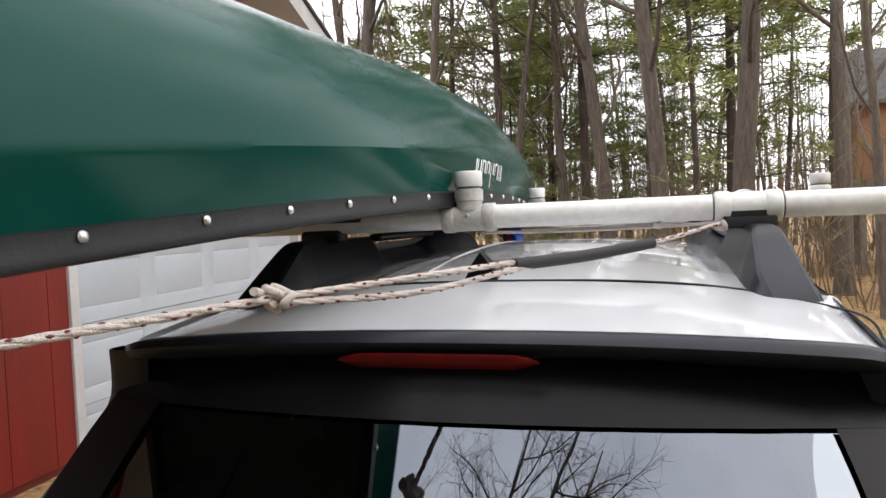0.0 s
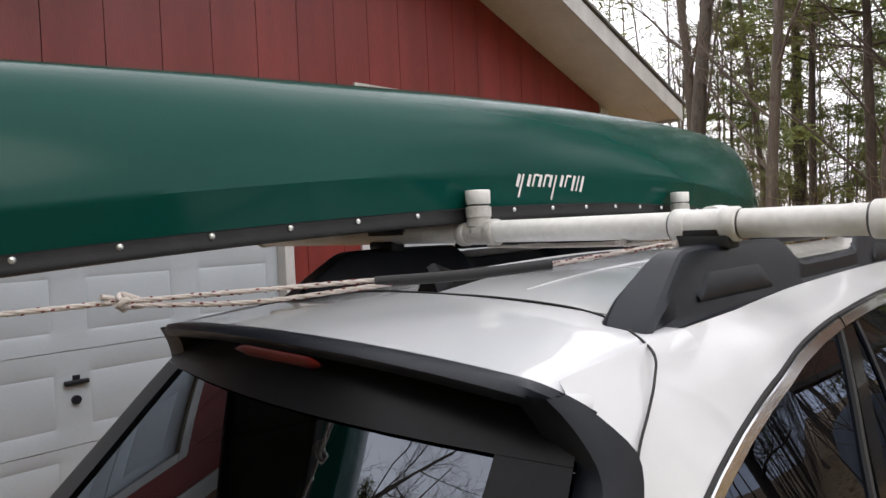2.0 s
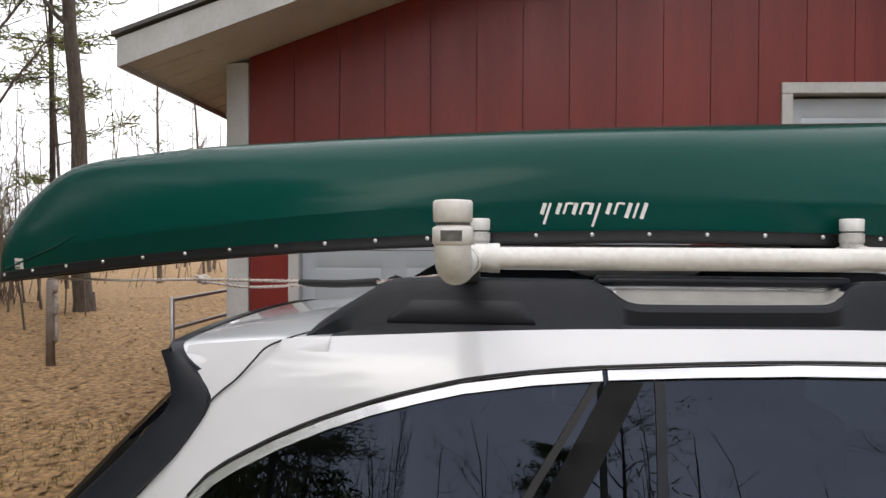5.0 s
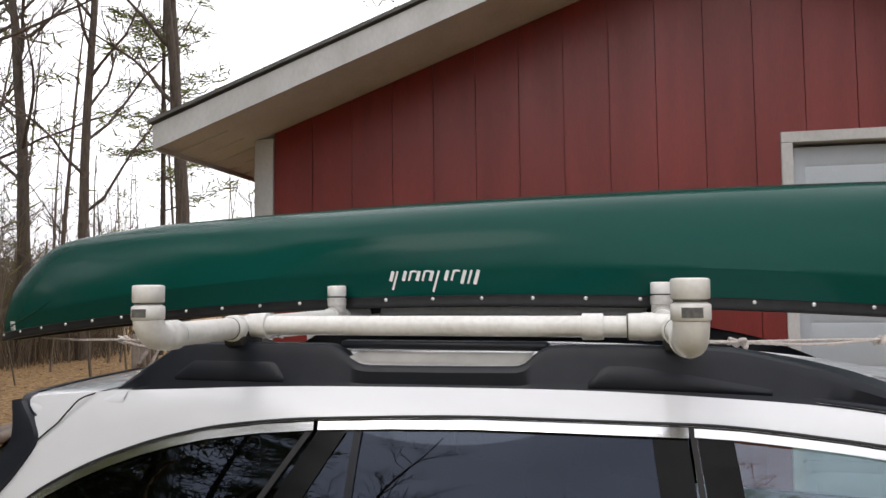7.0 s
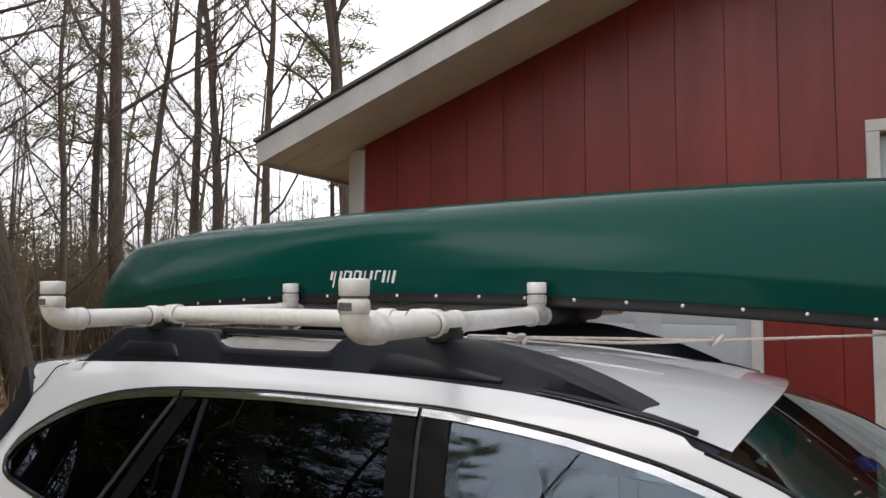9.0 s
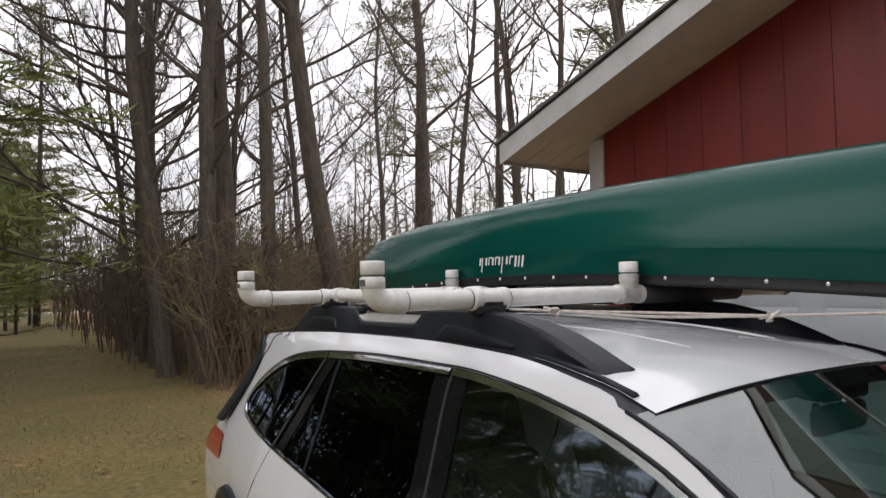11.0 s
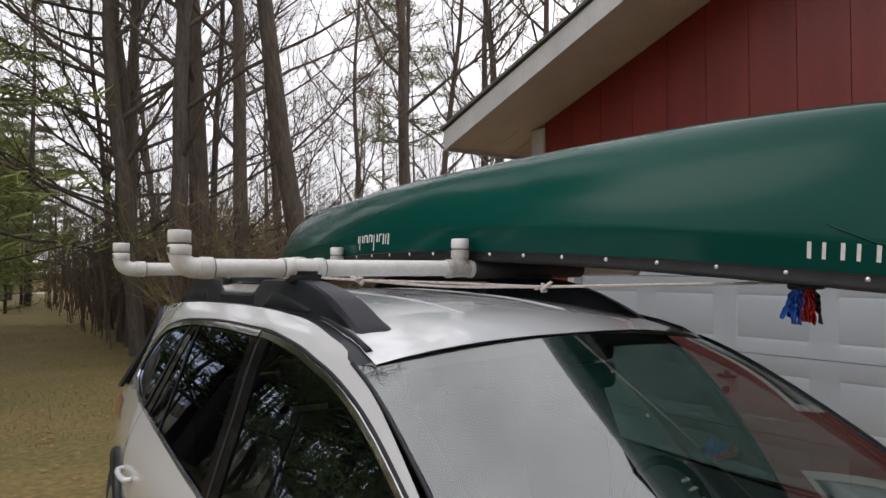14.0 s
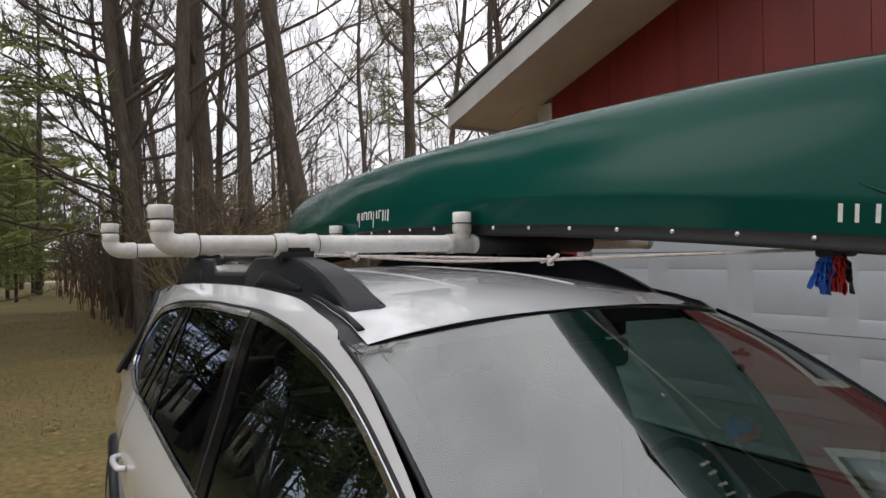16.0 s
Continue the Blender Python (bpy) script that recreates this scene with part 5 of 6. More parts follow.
def ropes():
    K = Vector((-0.146, -0.972, 1.596))
    A = Vector((0.475, -0.02, 1.655))
    TR, TL = Vector((0.314, -0.259, 1.622)), Vector((0.080, -0.545, 1.603))
    end = Vector((-0.62, -1.85, 1.565))
    ob = thing("stern_rope", "white braided tie-down rope with red flecks, knotted into a loop", "rope")
    one = fine([K, TL + Vector((0, 0, 0.004)), TR, A])
    two = fine([K + Vector((0.0, 0.0, -0.006)), K + (TL - K) * 0.5 + Vector((0.004, 0.0, -0.020)), TL + Vector((0.008, 0, -0.007)), TR, A])
    tail = fine([K, (K + end) / 2 + Vector((0, 0, -0.006)), end])
    part("strand", (*braided(one, 0.0052), True), M_ROPE, ob)
    part("strand", (*braided(two, 0.0052), True), M_ROPE, ob)
    part("strand", (*braided(tail, 0.0056), True), M_ROPE, ob)
    for ln in (one, two, tail):
        part("fleck", (*fleck_rings(ln, 0.0060, 0.018), True), M_ROPER, ob)
    part("knot", (*knot_mesh(K, 0.0058, 0.030, 3), True), M_ROPE, ob, smooth=60)
    part("knot", (*knot_mesh(K + Vector((0.01, 0.02, 0)), 0.0055, 0.026, 8), True), M_ROPE, ob, smooth=60)
    part("foam_tube", (*tube(spline([TR, (TR + TL) / 2 + Vector((0, 0, -0.004)), TL], 8), 0.0115, 14), True), M_RUBBER, ob, "black foam tube round the rope", smooth=50)
    part("lashing", (*knot_mesh(A + Vector((0, 0.01, 0.0)), 0.006, 0.028, 5), True), M_ROPE, ob, smooth=60)
    part("lashing", (*tube(spline([A, (0.30, 0.0, 1.650), (0.08, 0.01, 1.648), (-0.10, 0.0, 1.652)], 8), 0.0042, 6), True), M_ROPE, ob)
    part("lashing", (*tube(spline([(0.40, 0.01, 1.662), (0.25, 0.015, 1.654), (0.0, 0.015, 1.652)], 8), 0.004, 6), True), M_ROPE, ob)
    part("lashing", (*knot_mesh((0.33, 0.0, 1.652), 0.0045, 0.022, 6), True), M_ROPE, ob, smooth=60)
    # bow rope
    ob = thing("bow_rope", "white braided tie-down rope knotted above the windscreen", "rope")
    KF = Vector((-0.022, 1.794, 1.630))
    B = Vector((0.475, 1.22, 1.655))
    K2 = Vector((0.40, 1.34, 1.650))
    endF = Vector((-0.60, 2.60, 1.655))
    part("strand", (*braided(fine([KF, (KF + K2) / 2 + Vector((0, 0, 0.001)), K2, B]), 0.0048), True), M_ROPE, ob)
    part("strand", (*braided(fine([KF, (KF + K2) / 2 + Vector((0.01, 0, -0.010)), K2, B]), 0.0048), True), M_ROPE, ob)
    part("strand", (*braided(fine([KF, endF]), 0.0048), True), M_ROPE, ob)
    part("knot", (*knot_mesh(KF, 0.0055, 0.026, 11), True), M_ROPE, ob, smooth=60)
    part("knot", (*knot_mesh(K2, 0.0055, 0.026, 12), True), M_ROPE, ob, smooth=60)
    # ribbon bundle hanging below the bow
    ob = thing("ribbon_bundle", "bundle of blue, red and black cloth ribbons hanging under the canoe", "ribbon")
    rng = random.Random(9)
    c = Vector((-0.46, 2.395, 1.615))
    part("clip", boxed((-0.53, 2.37, 1.628), (-0.41, 2.42, 1.668), 0.008), M_RUBBER, ob, "black clip")
    for i in range(20):
        material = (M_BLUE, M_BLUE, M_REDRIB, M_REDRIB, M_RUBBER)[i * 5 // 20]
        nm = ("blue_ribbon", "blue_ribbon", "red_ribbon", "red_ribbon", "black_ribbon")[i * 5 // 20]
        off = Vector((0.034 - 0.0034 * i, rng.uniform(-0.006, 0.006) + 0.0018 * (i - 10), 0))
        pts = [c + off * 0.4 + Vector((0, 0, 0.03)), c + off, c + off * 1.2 + Vector((rng.uniform(-0.008, 0.008), rng.uniform(-0.008, 0.008), -0.03)), c + off * 1.3 + Vector((rng.uniform(-0.012, 0.012), rng.uniform(-0.012, 0.012), rng.uniform(-0.085, -0.05)))]
        verts, faces = [], []
        for p in spline(pts, 4):
            tw = rng.uniform(0.5, 1.0)
            verts += [p + Vector((0.026 * tw, 0.016, 0)), p - Vector((0.026 * tw, 0.016, 0)), p - Vector((0.024 * tw, 0.018, 0)), p + Vector((0.028 * tw, 0.014, 0))]
        for q in range(len(verts) // 4 - 1):
            for j in range(4):
                faces.append((q * 4 + j, q * 4 + 4 + j, q * 4 + 4 + (j + 1) % 4, q * 4 + (j + 1) % 4))
        part(nm, (verts, faces, False, True), material, ob)


ropes()


# ---- trees ----
def limb(rng, start, direction, length, r0, r1, steps, wander, lift, k, verts, faces):
    """One wandering tapered limb; returns its points with radii."""
    p, d = Vector(start), Vector(direction).normalized()
    pts, rad = [p.copy()], [r0]
    for i in range(steps):
        d = (d + Vector((rng.uniform(-1, 1), rng.uniform(-1, 1), rng.uniform(-1, 1))) * wander + Vector((0, 0, lift))).normalized()
        p = p + d * (length / steps)
        pts.append(p.copy())
        rad.append(r0 + (r1 - r0) * ((i + 1) / steps) ** 0.85)
    tube(pts, rad, k, False, verts, faces)
    return pts, rad


def bare_tree(name, label, seed, height, dia, first=0.3, lean=(0, 0), limbs=12, spread=0.9, fork=0.0, twigs=3, reach=0.26, droop=0.0):
    rng = random.Random(seed)
    ob = tagged(new(name), label, "tree")
    tv, tf, cv, cf = [], [], [], []
    trunk, rad = limb(rng, (0, 0, -0.1), (lean[0], lean[1], 1), height, dia / 2, dia * 0.06, 14, 0.06, 0.03, 9, tv, tf)
    tube([(0, 0, -0.15), (0, 0, 0.05), (lean[0] * 0.3, lean[1] * 0.3, 0.45)], [dia * 0.66, dia * 0.58, dia * 0.50], 9, False, tv, tf)
    starts = []
    if fork:
        i = int(14 * fork)
        q, qr = limb(rng, trunk[i], (rng.choice((-1, 1)) * 0.25 + 0.1, rng.uniform(-0.2, 0.2), 1), height * (1 - fork) * 0.95, rad[i] * 0.85, dia * 0.05, 9, 0.05, 0.05, 8, tv, tf)
        starts += [(q[j], qr[j], (q[j + 1] - q[j]).normalized(), j / 9) for j in range(2, 9)]
    n0 = max(1, int(14 * first))
    for i in range(limbs):
        s = n0 + (13.0 - n0) * (i / limbs) ** 0.9
        j = int(s)
        f = s - j
        p = trunk[j].lerp(trunk[j + 1], f)
        starts.append((p, rad[j] * (1 - f) + rad[j + 1] * f, (trunk[j + 1] - trunk[j]).normalized(), s / 14))
    for p, r, d, hgt in starts:
        a = rng.uniform(0, 2 * math.pi)
        side = Vector((math.cos(a), math.sin(a), 0))
        ln = height * reach * rng.uniform(0.6, 1.25) * (1.25 - 0.75 * hgt)
        b, br = limb(rng, p, side * spread + d * (0.75 - droop), ln, min(r * 0.55, dia * 0.14), 0.010, 7, 0.22, 0.07 - droop * 0.2, 6, tv, tf)
        for m in range(2, 8):
            for _ in range(twigs if m > 2 else 1):
                dd = (b[m] - b[m - 1]).normalized()
                rnd = Vector((rng.uniform(-1, 1), rng.uniform(-1, 1), rng.uniform(-0.4, 1)))
                w, wr = limb(rng, b[m], dd * 0.8 + rnd * 0.85, ln * rng.uniform(0.16, 0.42), max(0.008, br[m] * 0.5), 0.004, 4, 0.22, 0.05, 4, cv, cf)
                for x in (1, 2, 3, 4):
                    if rng.random() < 0.75:
                        rnd = Vector((rng.uniform(-1, 1), rng.uniform(-1, 1), rng.uniform(-0.4, 1)))
                        limb(rng, w[x], (w[x] - w[x - 1]).normalized() + rnd, ln * rng.uniform(0.07, 0.18), 0.006, 0.003, 2, 0.25, 0.0, 3, cv, cf)
    t = part("trunk", (tv, tf, True), M_BARK, ob)
    part("crown", (cv, cf, True), M_TWIG, ob)
    return ob


def needle_clump(rng, c, size, out, verts, faces, n=26):
    for _ in range(n):
        d = (Vector((rng.gauss(0, 1), rng.gauss(0, 1), rng.gauss(0.15, 0.55))) + out * 0.8).normalized()
        p = c + Vector((rng.gauss(0, 1), rng.gauss(0, 1), rng.gauss(0, 0.45))) * size * 0.45
        q = d.orthogonal().normalized()
        q.rotate(Matrix.Rotation(rng.uniform(0, 6.28), 3, d))
        ln, wd = size * rng.uniform(0.35, 0.75), size * 0.045
        k = len(verts)
        verts.extend([p - q * wd, p + q * wd, p + d * ln + q * wd * 0.4, p + d * ln - q * wd * 0.4])
        faces.append((k, k + 1, k + 2, k + 3))


def pine_tree(name, label, seed, height, dia, first=0.3, whorls=16, reach=0.2, density=1.0):
    rng = random.Random(seed)
    ob = tagged(new(name), label, "tree")
    tv, tf, cv, cf = [], [], [], []
    trunk, rad = limb(rng, (0, 0, -0.1), (rng.uniform(-0.03, 0.03), rng.uniform(-0.03, 0.03), 1), height, dia / 2, 0.02, 14, 0.015, 0.02, 9, tv, tf)
    for i in range(whorls):
        hgt = first + (0.98 - first) * (i / (whorls - 1))
        s = hgt * 14
        j = min(13, int(s))
        p = trunk[j].lerp(trunk[j + 1], s - j)
        for b in range(rng.randint(3, 5)):
            a = rng.uniform(0, 6.28)
            ln = height * reach * (1.1 - hgt) ** 0.7 * rng.uniform(0.6, 1.2) + 0.3
            if hgt < first + 0.12 and rng.random() < 0.4:
                continue
            br, brr = limb(rng, p, (math.cos(a), math.sin(a), rng.uniform(0.0, 0.35)), ln, max(0.012, rad[j] * 0.3), 0.006, 6, 0.10, 0.0, 5, tv, tf)
            for m in range(2, 7):
                out = (br[m] - br[m - 1]).normalized()
                for _ in range(2):
                    off = Vector((rng.uniform(-1, 1), rng.uniform(-1, 1), rng.uniform(-0.2, 0.5))) * ln * 0.12
                    needle_clump(rng, br[m] + off, 0.42, out, cv, cf, int(15 * density))
    part("trunk", (tv, tf, True), M_PBARK, ob)
    part("crown", (cv, cf), M_NEEDLE, ob)
    return ob


def plant(ob, x, y, s=1.0, turn=0.0, lean=(0, 0), group="trees round the yard"):
    c = copy_thing(ob, pose(x, y, ground_height(x, y), lean[0], lean[1]) @ pose(0, 0, 0, 0, 0, turn) @ Matrix.Scale(s, 4))
    return tagged(c, group=group)


def woods():
    base = [bare_tree("bare_tree", "tall bare grey-brown hardwood tree at the edge of the woods", 11, 19, 0.42, 0.22, limbs=18, spread=1.1),
            bare_tree("bare_tree", "tall bare hardwood tree with ascending limbs", 12, 21, 0.38, 0.26, limbs=17, spread=0.9),
            bare_tree("bare_tree", "slender bare hardwood tree with fine twigs", 13, 15, 0.22, 0.20, limbs=18, spread=0.9, twigs=3),
            bare_tree("bare_tree", "bare spreading hardwood tree with long low limbs", 14, 15, 0.36, 0.13, limbs=26, spread=1.7, reach=0.46, twigs=4, droop=0.2),
            bare_tree("bare_tree", "tall forked bare hardwood tree", 15, 19, 0.46, 0.40, limbs=10, fork=0.36)]
    pine = [pine_tree("pine_tree", "tall pine with sparse green boughs", 21, 20, 0.36, 0.34, 15, 0.16),
            pine_tree("pine_tree", "bushy green pine with boughs near the ground", 22, 13, 0.30, 0.08, 20, 0.24, 1.3),
            pine_tree("pine_tree", "thin young pine with airy boughs", 23, 14, 0.18, 0.22, 14, 0.13, 0.8)]
    spots = [(0, -1.1, -11.6, 0.95, 40, (0, 7)), (0, -1.5, -10.2, 0.95, 10, (0, 1)), (1, -2.15, -11.2, 1.25, 200, (0, 0)), (1, -2.66, -9.9, 0.92, 75, (0, 1)),
             (4, -3.95, -9.0, 1.0, 130, (0, 14)), (1, -7.9, -12.4, 1.05, 20, (0, 4)),
             (2, -10.8, -15.5, 1.3, 300, (0, 0)), (1, -13.1, -16.2, 1.0, 33, (0, 0)), (0, -12.4, -14.2, 0.95, 120, (0, 0)), (1, -13.4, -13.3, 0.9, 250, (0, 2)), (4, -13.5, -10.1, 1.0, 10, (0, 0)),
             (3, -1.25, -13.3, 1.0, 100, (0, 3)), (3, -1.5, -16.5, 1.1, 10, (0, -2)), (3, -2.2, -20, 1.1, 210, (0, 2)), (2, -1.2, -14.8, 1.0, 40, (0, 2)), (2, -1.4, -18.6, 1.0, 140, (0, 0)), (2, -3.4, -15.2, 1.1, 240, (0, 0)), (2, -4.6, -13.0, 1.0, 50, (0, 3)), (2, -5.6, -11.0, 0.8, 80, (0, -3)),
             (0, -8.4, 18.5, 1.0, 15, (0, 0)), (2, -4.4, 13.5, 1.25, 115, (0, 1)), (2, -1.5, 16.1, 1.3, 215, (0, -3)), (0, -0.29, 13.2, 0.85, 315, (0, -4)), (1, 0.76, 12.2, 0.98, 65, (0, -3)),
             (0, 1.9, 11.1, 1.02, 165, (0, 2)), (0, 3.91, 12.8, 0.85, 265, (0, 0)), (2, 3.7, 9.7, 0.8, 20, (0, -2)), (4, -6.7, 14.8, 1.0, 70, (0, 0)), (2, -2.6, 14.2, 1.0, 170, (0, 2))]
    for k, x, y, s, turn, ln in spots:
        plant(base[k], x, y, s, turn, ln)
    for k, x, y, s, turn in ((1, 1.75, -21, 0.46, 0), (1, 2.9, -23, 0.58, 50), (1, 1.0, -30, 0.5, 100), (1, 4.4, -20, 0.6, 20), (1, 0.2, -38, 0.6, 200), (1, 2.2, -36, 0.75, 250), (1, 5.0, -12, 1.35, 10), (1, 7.4, -11, 1.5, 110), (1, 9.2, -9.5, 1.3, 310), (1, 6.4, -15, 1.6, 70), (1, 6.4, -17.5, 1.4, 160), (1, 8.8, -14, 1.6, 260), (1, 11, -12, 1.5, 200), (1, 2.6, -27, 0.55, 130), (1, 0.6, -44, 0.9, 20), (1, -0.6, -48, 0.85, 80), (1, 1.7, -50, 0.8, 190), (1, -1.3, -38, 0.6, 280), (1, 3.2, -46, 0.85, 330), (1, 0.4, -53, 0.9, 150), (1, 1.3, -34, 0.6, 70), (1, 3.6, -31, 0.65, 300), (0, -12, -20, 1.0, 10), (2, -15, -12, 1.1, 30),
                              (0, -1.1, 17.5, 0.9, 20), (0, 0.6, 15.6, 0.85, 120), (2, 1.5, 14.5, 0.95, 220), (0, 2.6, 18, 0.95, 300), (2, -4.9, 17.5, 1.2, 60), (0, -6.0, 20, 1.0, 160), (2, 4.6, 16.5, 1.0, 40), (1, -2.6, 22, 1.1, 240), (1, 3.2, 23, 1.2, 290), (0, -3.2, 16.2, 0.8, 10),
                              (1, -3.4, 18.6, 0.5, 15), (1, -5.8, 19.4, 0.6, 95), (1, -1.0, 21.6, 0.55, 175), (1, 0.9, 23.5, 0.65, 205), (1, -8.6, 21.5, 0.7, 305), (1, -4.2, 26, 0.8, 55), (1, 9.2, -5.6, 0.72, 15), (1, 24, 2, 0.9, 255), (0, 26, -14, 0.9, 35)):
        plant(pine[k], x, y, s, turn)
    for k, x, y, s, turn in ((0, 25, 4, 0.8, 0), (3, 9.5, 10.5, 0.8, 190), (1, 22, -8, 0.8, 300)):
        plant(base[k], x, y, s, turn)
    for b in base + pine:       # the originals stand in the far woods
        b.matrix_basis = pose(-30 + 6 * (base + pine).index(b), -36, 0, 0, 0, 0)
        tagged(b, group="trees round the yard")
    far_woods()


def far_woods():
    rng = random.Random(77)
    tv, tf, gv, gf, sv, sf = [], [], [], [], [], []
    made = 0
    while made < 760:
        a = rng.uniform(0, 2 * math.pi)
        r = 19 + 38 * rng.random() ** 0.9
        if made >= 640:          # the wood east of the yard
            a, r = radians(rng.uniform(-42, 42)), rng.uniform(38, 54)
        elif made >= 540:        # the wood beyond the road
            a, r = radians(rng.uniform(240, 300)), rng.uniform(66, 84)
        elif made >= 480:        # dense wood behind the car
            a, r = radians(rng.uniform(-72, -38)), rng.uniform(17, 34)
        elif made >= 420:        # the thick wood ahead of the car
            a, r = radians(rng.uniform(55, 130)), rng.uniform(18, 40)
        x, y = r * math.cos(a) - 1, r * math.sin(a) + 1
        if 8 < x < 15 and -9 < y < 16:
            continue
        if (-1.6 < x < 5.5 and -62 < y < -8) or (x < -3.5 and -3.2 < y < 7.5 and x > -14):
            continue
        made += 1
        h, d = rng.uniform(6, 15) * (1.35 if 420 <= made < 480 else 1.0), rng.uniform(0.07, 0.24)
        z = ground_height(x, y) - 0.1
        t, rr = limb(rng, (x, y, z), (rng.uniform(-0.09, 0.09), rng.uniform(-0.09, 0.09), 1), h, d / 2, 0.012, 7, 0.03, 0.02, 5, tv, tf)
        for _ in range(11):
            j = rng.randint(2, 6)
            an = rng.uniform(0, 6.28)
            b, br = limb(rng, t[j], (math.cos(an), math.sin(an), rng.uniform(0.3, 1.2)), h * rng.uniform(0.08, 0.22), rr[j] * 0.45, 0.006, 3, 0.2, 0.05, 3, tv, tf)
            for m in (1, 2, 3):
                for _ in range(2):
                    limb(rng, b[m], (rng.uniform(-1, 1), rng.uniform(-1, 1), rng.uniform(0, 1.2)), h * rng.uniform(0.03, 0.09), 0.009, 0.004, 2, 0.2, 0, 3, tv, tf)
        if rng.random() < (0.5 if 420 <= made < 540 or made > 640 else 0.16):
            for _ in range(34):
                j = rng.randint(2, 6)
                needle_clump(rng, t[j] + Vector((rng.gauss(0, 1), rng.gauss(0, 1), rng.uniform(-1, 1))) * 0.9, 0.75, Vector((0, 0, 0.3)), gv, gf, 10)
    # thin saplings crowding the woods behind and ahead of the yard
    for i in range(780):
        ahead, edge = 300 <= i < 620, i >= 620
        a, r = radians(rng.uniform(48, 128) if ahead else rng.uniform(222, 272)), rng.uniform(17, 46) if ahead else rng.uniform(13, 42)
        x, y = r * math.cos(a) - 1, r * math.sin(a) + 1
        if edge:             # the lawn's edge
            x, y = rng.uniform(-2.8, -0.7), rng.uniform(-36, -13)
        elif not ahead and (x > -1.4 or (x < -3.5 and y > -3.2)):
            continue
        h, d = (rng.uniform(4.0, 9.0), rng.uniform(0.04, 0.10)) if ahead else (rng.uniform(2.6, 5.6), rng.uniform(0.03, 0.07))
        t, rr = limb(rng, (x, y, ground_height(x, y) - 0.1), (rng.uniform(-0.16, 0.16), rng.uniform(-0.16, 0.16), 1), h, d / 2, 0.008, 8, 0.06, 0.02, 4, tv, tf)
        for _ in range(10):
            j = rng.randint(2, 7)
            an = rng.uniform(0, 6.28)
            b, br = limb(rng, t[j], (math.cos(an), math.sin(an), rng.uniform(0.5, 1.6)), h * rng.uniform(0.1, 0.24), max(0.006, rr[j] * 0.5), 0.005, 3, 0.2, 0.05, 3, tv, tf)
            for m in (1, 2, 3):
                limb(rng, b[m], (rng.uniform(-1, 1), rng.uniform(-1, 1), rng.uniform(0, 1.2)), h * rng.uniform(0.04, 0.1), 0.007, 0.004, 2, 0.2, 0, 3, tv, tf)
    tagged(part("far_woods", (tv, tf), M_FAR), "dense grey-brown bare woods beyond the yard", "woods", kind="stuff")
    tagged(part("far_pine_boughs", (gv, gf), M_NEEDLE), "scattered green pine boughs in the woods", "pine boughs", kind="stuff")
    # undergrowth along the edge of the woods
    bv, bf, yv, yf = [], [], [], []
    for i in range(6000):
        a = rng.uniform(0, 2 * math.pi)
        r = rng.uniform(9, 34)
        if i > 3000:
            a, r = radians(rng.uniform(225, 268)), rng.uniform(10, 30)
        elif i > 1900:
            a, r = radians(rng.uniform(240, 300)), rng.uniform(64, 70)
        x, y = r * math.cos(a) - 1, r * math.sin(a) + 1
        if (x > -1.3 and x < 7 and -62 < y < -4) or (x > 6 and -20 < y < 20) or (x < -3.5 and -3.2 < y < 7.5 and x > -14) or (x > -5 and -8.2 < y < 10) or (x < -3.6 and y > -13 and y < 0):
            continue
        z = ground_height(x, y)
        for _ in range(rng.randint(2, 4)):
            yellow = rng.random() < 0.3
            h = rng.uniform(0.8, 3.2)
            b, br = limb(rng, (x + rng.uniform(-0.3, 0.3), y + rng.uniform(-0.3, 0.3), z - 0.05), (rng.uniform(-0.35, 0.35), rng.uniform(-0.35, 0.35), 1), h, 0.016, 0.004, 4, 0.12, 0, 3, bv, bf)
            for m in (2, 3, 4):
                for _ in range(2):
                    v, f = (yv, yf) if yellow else (bv, bf)
                    limb(rng, b[m], (rng.uniform(-1, 1), rng.uniform(-1, 1), rng.uniform(0.1, 1)), h * 0.25, 0.008, 0.004, 2, 0.2, 0, 3, v, f)
    tagged(part("undergrowth", (bv, bf), M_BRUSH), "tangled dry brown undergrowth", "undergrowth", kind="stuff")
    tagged(part("budding_twigs", (yv, yf), M_BUD), "yellow-green budding twigs in the undergrowth", "undergrowth", kind="stuff")


woods()


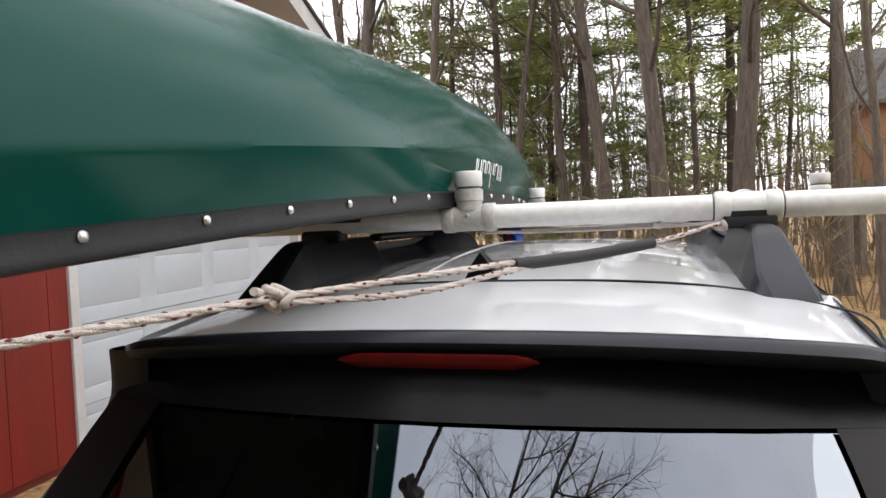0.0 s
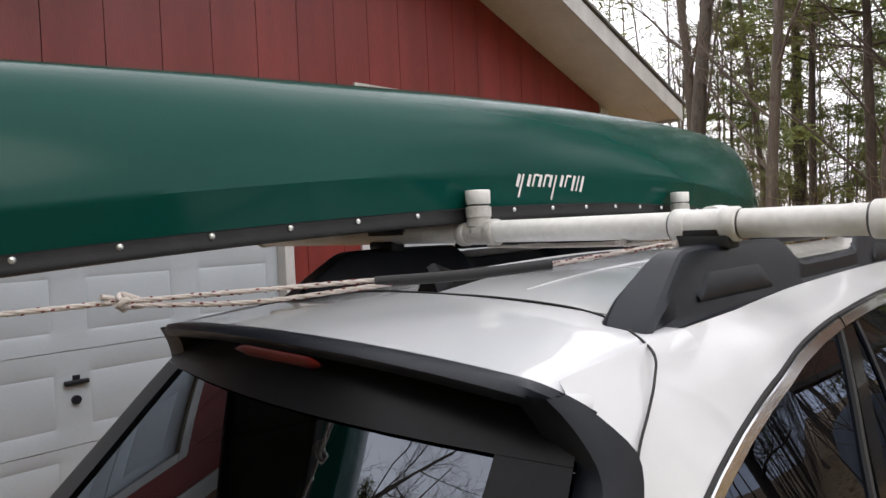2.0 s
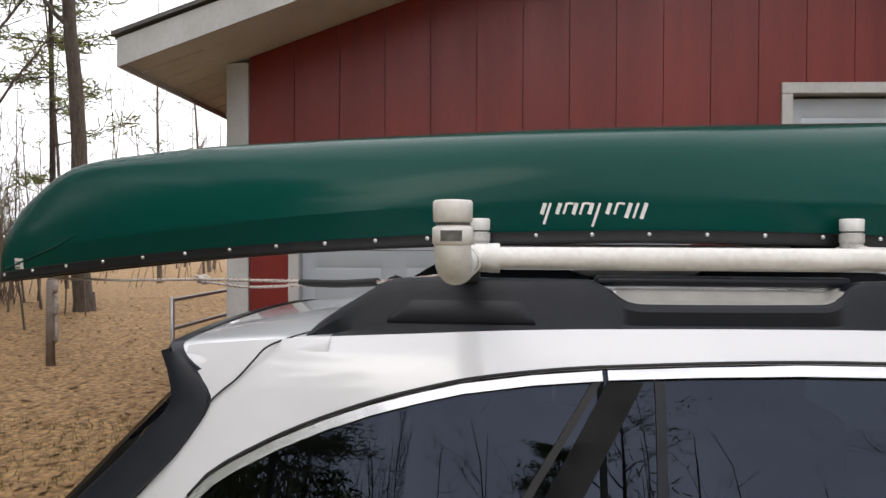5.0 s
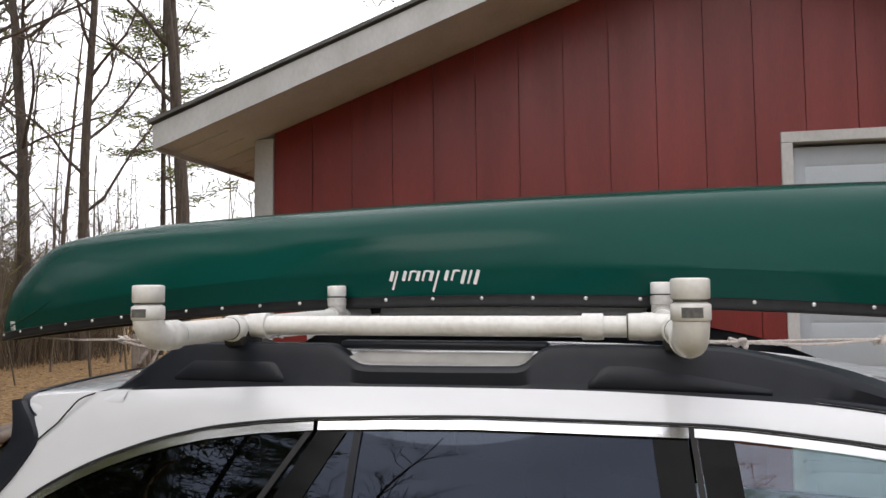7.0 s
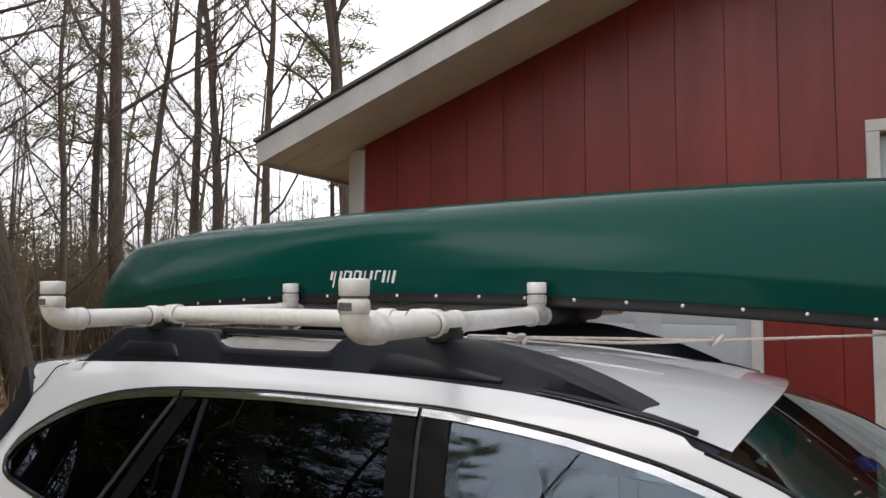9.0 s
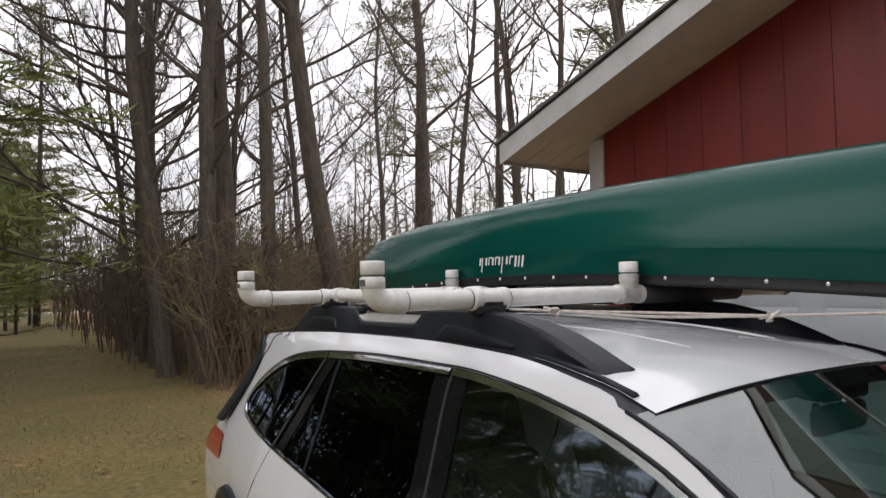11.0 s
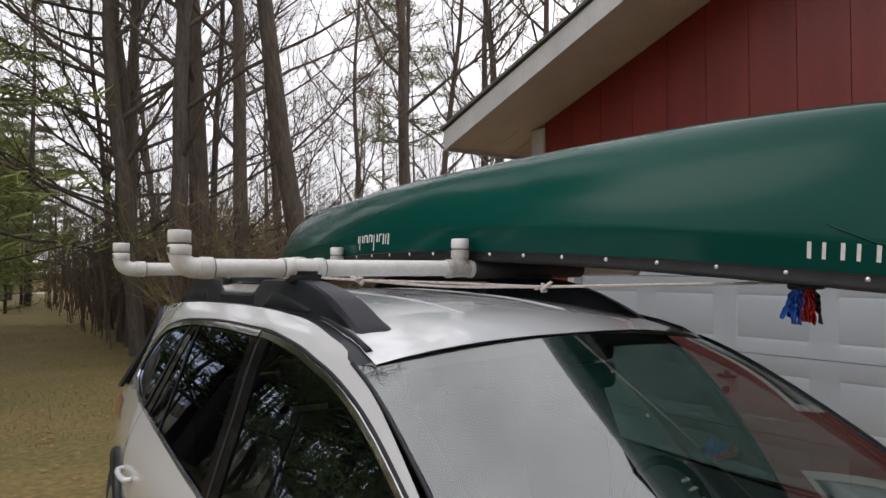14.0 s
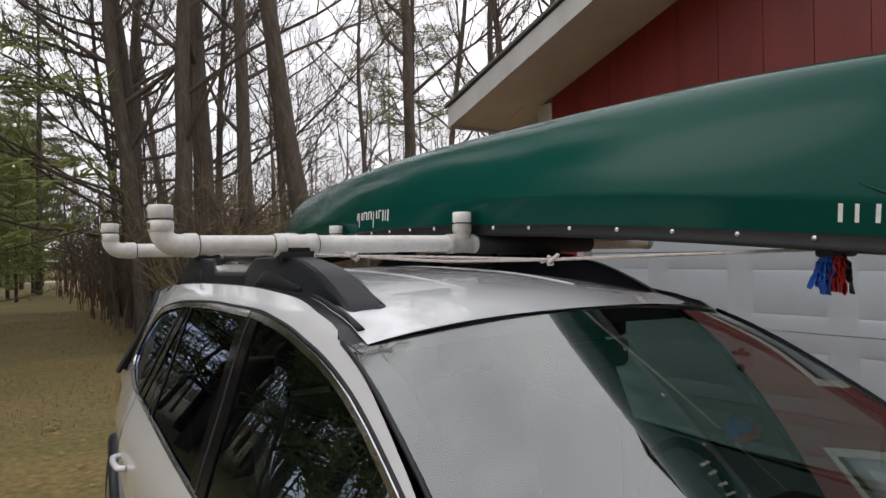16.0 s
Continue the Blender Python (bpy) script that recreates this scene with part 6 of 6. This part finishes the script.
# ---- yard things ----
def treehouse():
    ob = thing("treehouse", "tan plywood treehouse with dark shingled roof on posts", "treehouse", at=(7.1, 17.9, -0.6), turn=-12)
    part("wall", boxed((-1.6, -1.4, 2.9), (1.6, 1.4, 4.7), 0.01, 1), M_SHED, ob)
    for x in (-0.8, 0, 0.8):
        part("batten", boxed((x - 0.02, -1.42, 2.9), (x + 0.02, -1.401, 4.7)), M_SHED, ob)
    v = [(-1.9, -1.7, 4.62), (1.9, -1.7, 4.62), (1.9, 0, 6.1), (-1.9, 0, 6.1), (-1.9, 1.7, 4.62), (1.9, 1.7, 4.62),
         (-1.9, -1.7, 4.72), (1.9, -1.7, 4.72), (1.9, 0, 6.2), (-1.9, 0, 6.2), (-1.9, 1.7, 4.72), (1.9, 1.7, 4.72)]
    f = [(0, 1, 2, 3), (3, 2, 5, 4), (6, 7, 8, 9), (9, 8, 11, 10), (0, 1, 7, 6), (4, 5, 11, 10), (0, 3, 9, 6), (3, 4, 10, 9), (1, 2, 8, 7), (2, 5, 11, 8)]
    part("roof", (v, f, False, True), M_SHINGLE, ob)
    part("floor_beam", boxed((-1.8, -1.5, 2.72), (1.8, -1.35, 2.89), 0.01), M_OLDWOOD, ob)
    part("floor_beam", boxed((-1.8, 1.35, 2.72), (1.8, 1.5, 2.89), 0.01), M_OLDWOOD, ob)
    for x in (-1.5, 1.5):
        for y in (-1.42, 1.42):
            part("post", boxed((x - 0.07, y - 0.07, -0.1), (x + 0.07, y + 0.07, 2.72), 0.01), M_OLDWOOD, ob)


def tarp_mound():
    verts, faces = [], []
    n, m = 24, 8
    rng = random.Random(5)
    for i in range(m + 1):
        a = math.pi / 2 * i / m
        for j in range(n):
            b = 2 * math.pi * j / n
            r = 1 + 0.06 * math.sin(5 * b + i) + rng.uniform(-0.02, 0.02)
            verts.append((0.75 * r * math.cos(a) * math.cos(b), 1.0 * r * math.cos(a) * math.sin(b), 1.15 * math.sin(a) - 0.02))
    for i in range(m):
        for j in range(n):
            faces.append((i * n + j, i * n + (j + 1) % n, (i + 1) * n + (j + 1) % n, (i + 1) * n + j))
    ob = part("covered_heap", (verts, faces, True, True), M_TARP)
    ob.matrix_basis = pose(5.0, 11.6, ground_height(5.0, 11.6))
    tagged(ob, "rounded heap under a dark grey tarpaulin", "covered heap")


def fence():
    ob = thing("pole_fence", "weathered wooden pole fence with wire beside the garage", "fence", at=(-9.6, -8.2, 0), turn=35)
    for i in range(5):
        x = -3.6 + 1.8 * i
        part("post", (*tube([(x, 0, -0.1), (x + 0.02, 0, 1.15)], [0.06, 0.05], 8), True), M_OLDWOOD, ob)
    for z in (0.35, 0.72, 1.02):
        for i in range(4):
            x = -3.6 + 1.8 * i
            part("rail", (*tube([(x - 0.1, 0.06, z), (x + 0.9, 0.065, z + 0.02), (x + 1.9, 0.06, z - 0.01)], [0.035, 0.04, 0.032], 7), True), M_OLDWOOD, ob)
    gate = thing("tube_gate", "galvanised tubular field gate", "gate", at=(-5.0, -3.4, 0.04), turn=0)
    for z in (0.15, 0.45, 0.75, 1.05):
        part("bar", (*tube([(-2.6, 0, z), (0.3, 0, z)], 0.02, 8), True), M_GALV, gate)
    for x in (-2.6, -1.2, 0.3):
        part("upright", (*tube([(x, 0, -0.05), (x, 0, 1.08)], 0.022, 8), True), M_GALV, gate)
    for i, (x, y, a, ln) in enumerate(((-4.6, -6.3, 20, 2.6), (-4.9, -6.6, 15, 3.0), (-4.4, -6.9, 26, 2.2))):
        lg = part("log", (*tube([(-ln / 2, 0, 0.07), (0, 0.03, 0.075), (ln / 2, 0, 0.07)], [0.06, 0.075, 0.055], 9), True), M_OLDWOOD)
        lg.matrix_basis = pose(x, y, ground_height(x, y) + (0.0 if i < 2 else 0.0), 0, 0, a)
        tagged(lg, "grey fallen log on leaf litter", "log", group="logs on the ground")


def litter():
    rng = random.Random(31)
    verts, faces, gv, gf = [], [], [], []
    made = 0
    while made < 24000:
        a = rng.uniform(0, 2 * math.pi)
        r = 3.0 + 17 * rng.random() ** 0.75
        x, y = r * math.cos(a) - 0.5, r * math.sin(a) + 0.5
        if (x < -3.5 and -2.6 < y < 7) or (abs(x) < 1.0 and -1.5 < y < 3.6):
            continue
        lawn = x > -2.0 and y < 9
        if lawn and rng.random() < 0.86:
            continue
        made += 1
        z = ground_height(x, y) + rng.uniform(0.006, 0.03)
        t = rng.uniform(0, 6.28)
        s = rng.uniform(0.03, 0.065)
        tx, ty = rng.uniform(-0.5, 0.5), rng.uniform(-0.5, 0.5)
        k = len(verts)
        for lx, ly in ((-1, 0), (-0.2, -0.55), (0.9, 0), (-0.2, 0.55)):
            px, py = (lx * math.cos(t) - ly * math.sin(t)) * s, (lx * math.sin(t) + ly * math.cos(t)) * s
            verts.append((x + px, y + py, z + abs(px) * tx * 0.8 + abs(py) * ty * 0.8 + 0.012 * abs(lx)))
        faces.append((k, k + 1, k + 2, k + 3))
    tagged(part("leaf_litter", (verts, faces), M_LEAF), "scattered brown fallen leaves", "leaves", kind="stuff")
    made = 0
    while made < 26000:
        x, y = rng.uniform(-4, 7), -2.0 - 20 * rng.random() ** 1.3
        if rng.random() < 0.35:
            x, y = rng.uniform(1.5, 9), rng.uniform(-6, 10)
        if x < -3.4 and y > -3 or noise.noise((x * 0.5, y * 0.5, 9)) < -0.18:
            continue
        made += 1
        z = ground_height(x, y)
        t, h = rng.uniform(0, 6.28), rng.uniform(0.03, 0.09)
        k = len(gv)
        c, s = math.cos(t) * 0.005, math.sin(t) * 0.005
        ox, oy = rng.uniform(-0.04, 0.04), rng.uniform(-0.04, 0.04)
        gv.extend([(x - c, y - s, z), (x + c, y + s, z), (x + ox, y + oy, z + h)])
        gf.append((k, k + 1, k + 2))
    tagged(part("grass_blades", (gv, gf), M_GRASS), "short patchy spring grass", "grass", kind="stuff")


track = grid(2, 2, lambda u, v: (-40 + 80 * u, -58 + 3.2 * v + 3 * (u - 0.5), ground_height(-40 + 80 * u, -58) + 0.05))
tagged(part("road", track, M_ROAD), "pale gravel road beyond the lawn", "road", kind="structure")
treehouse()
tarp_mound()
fence()
litter()
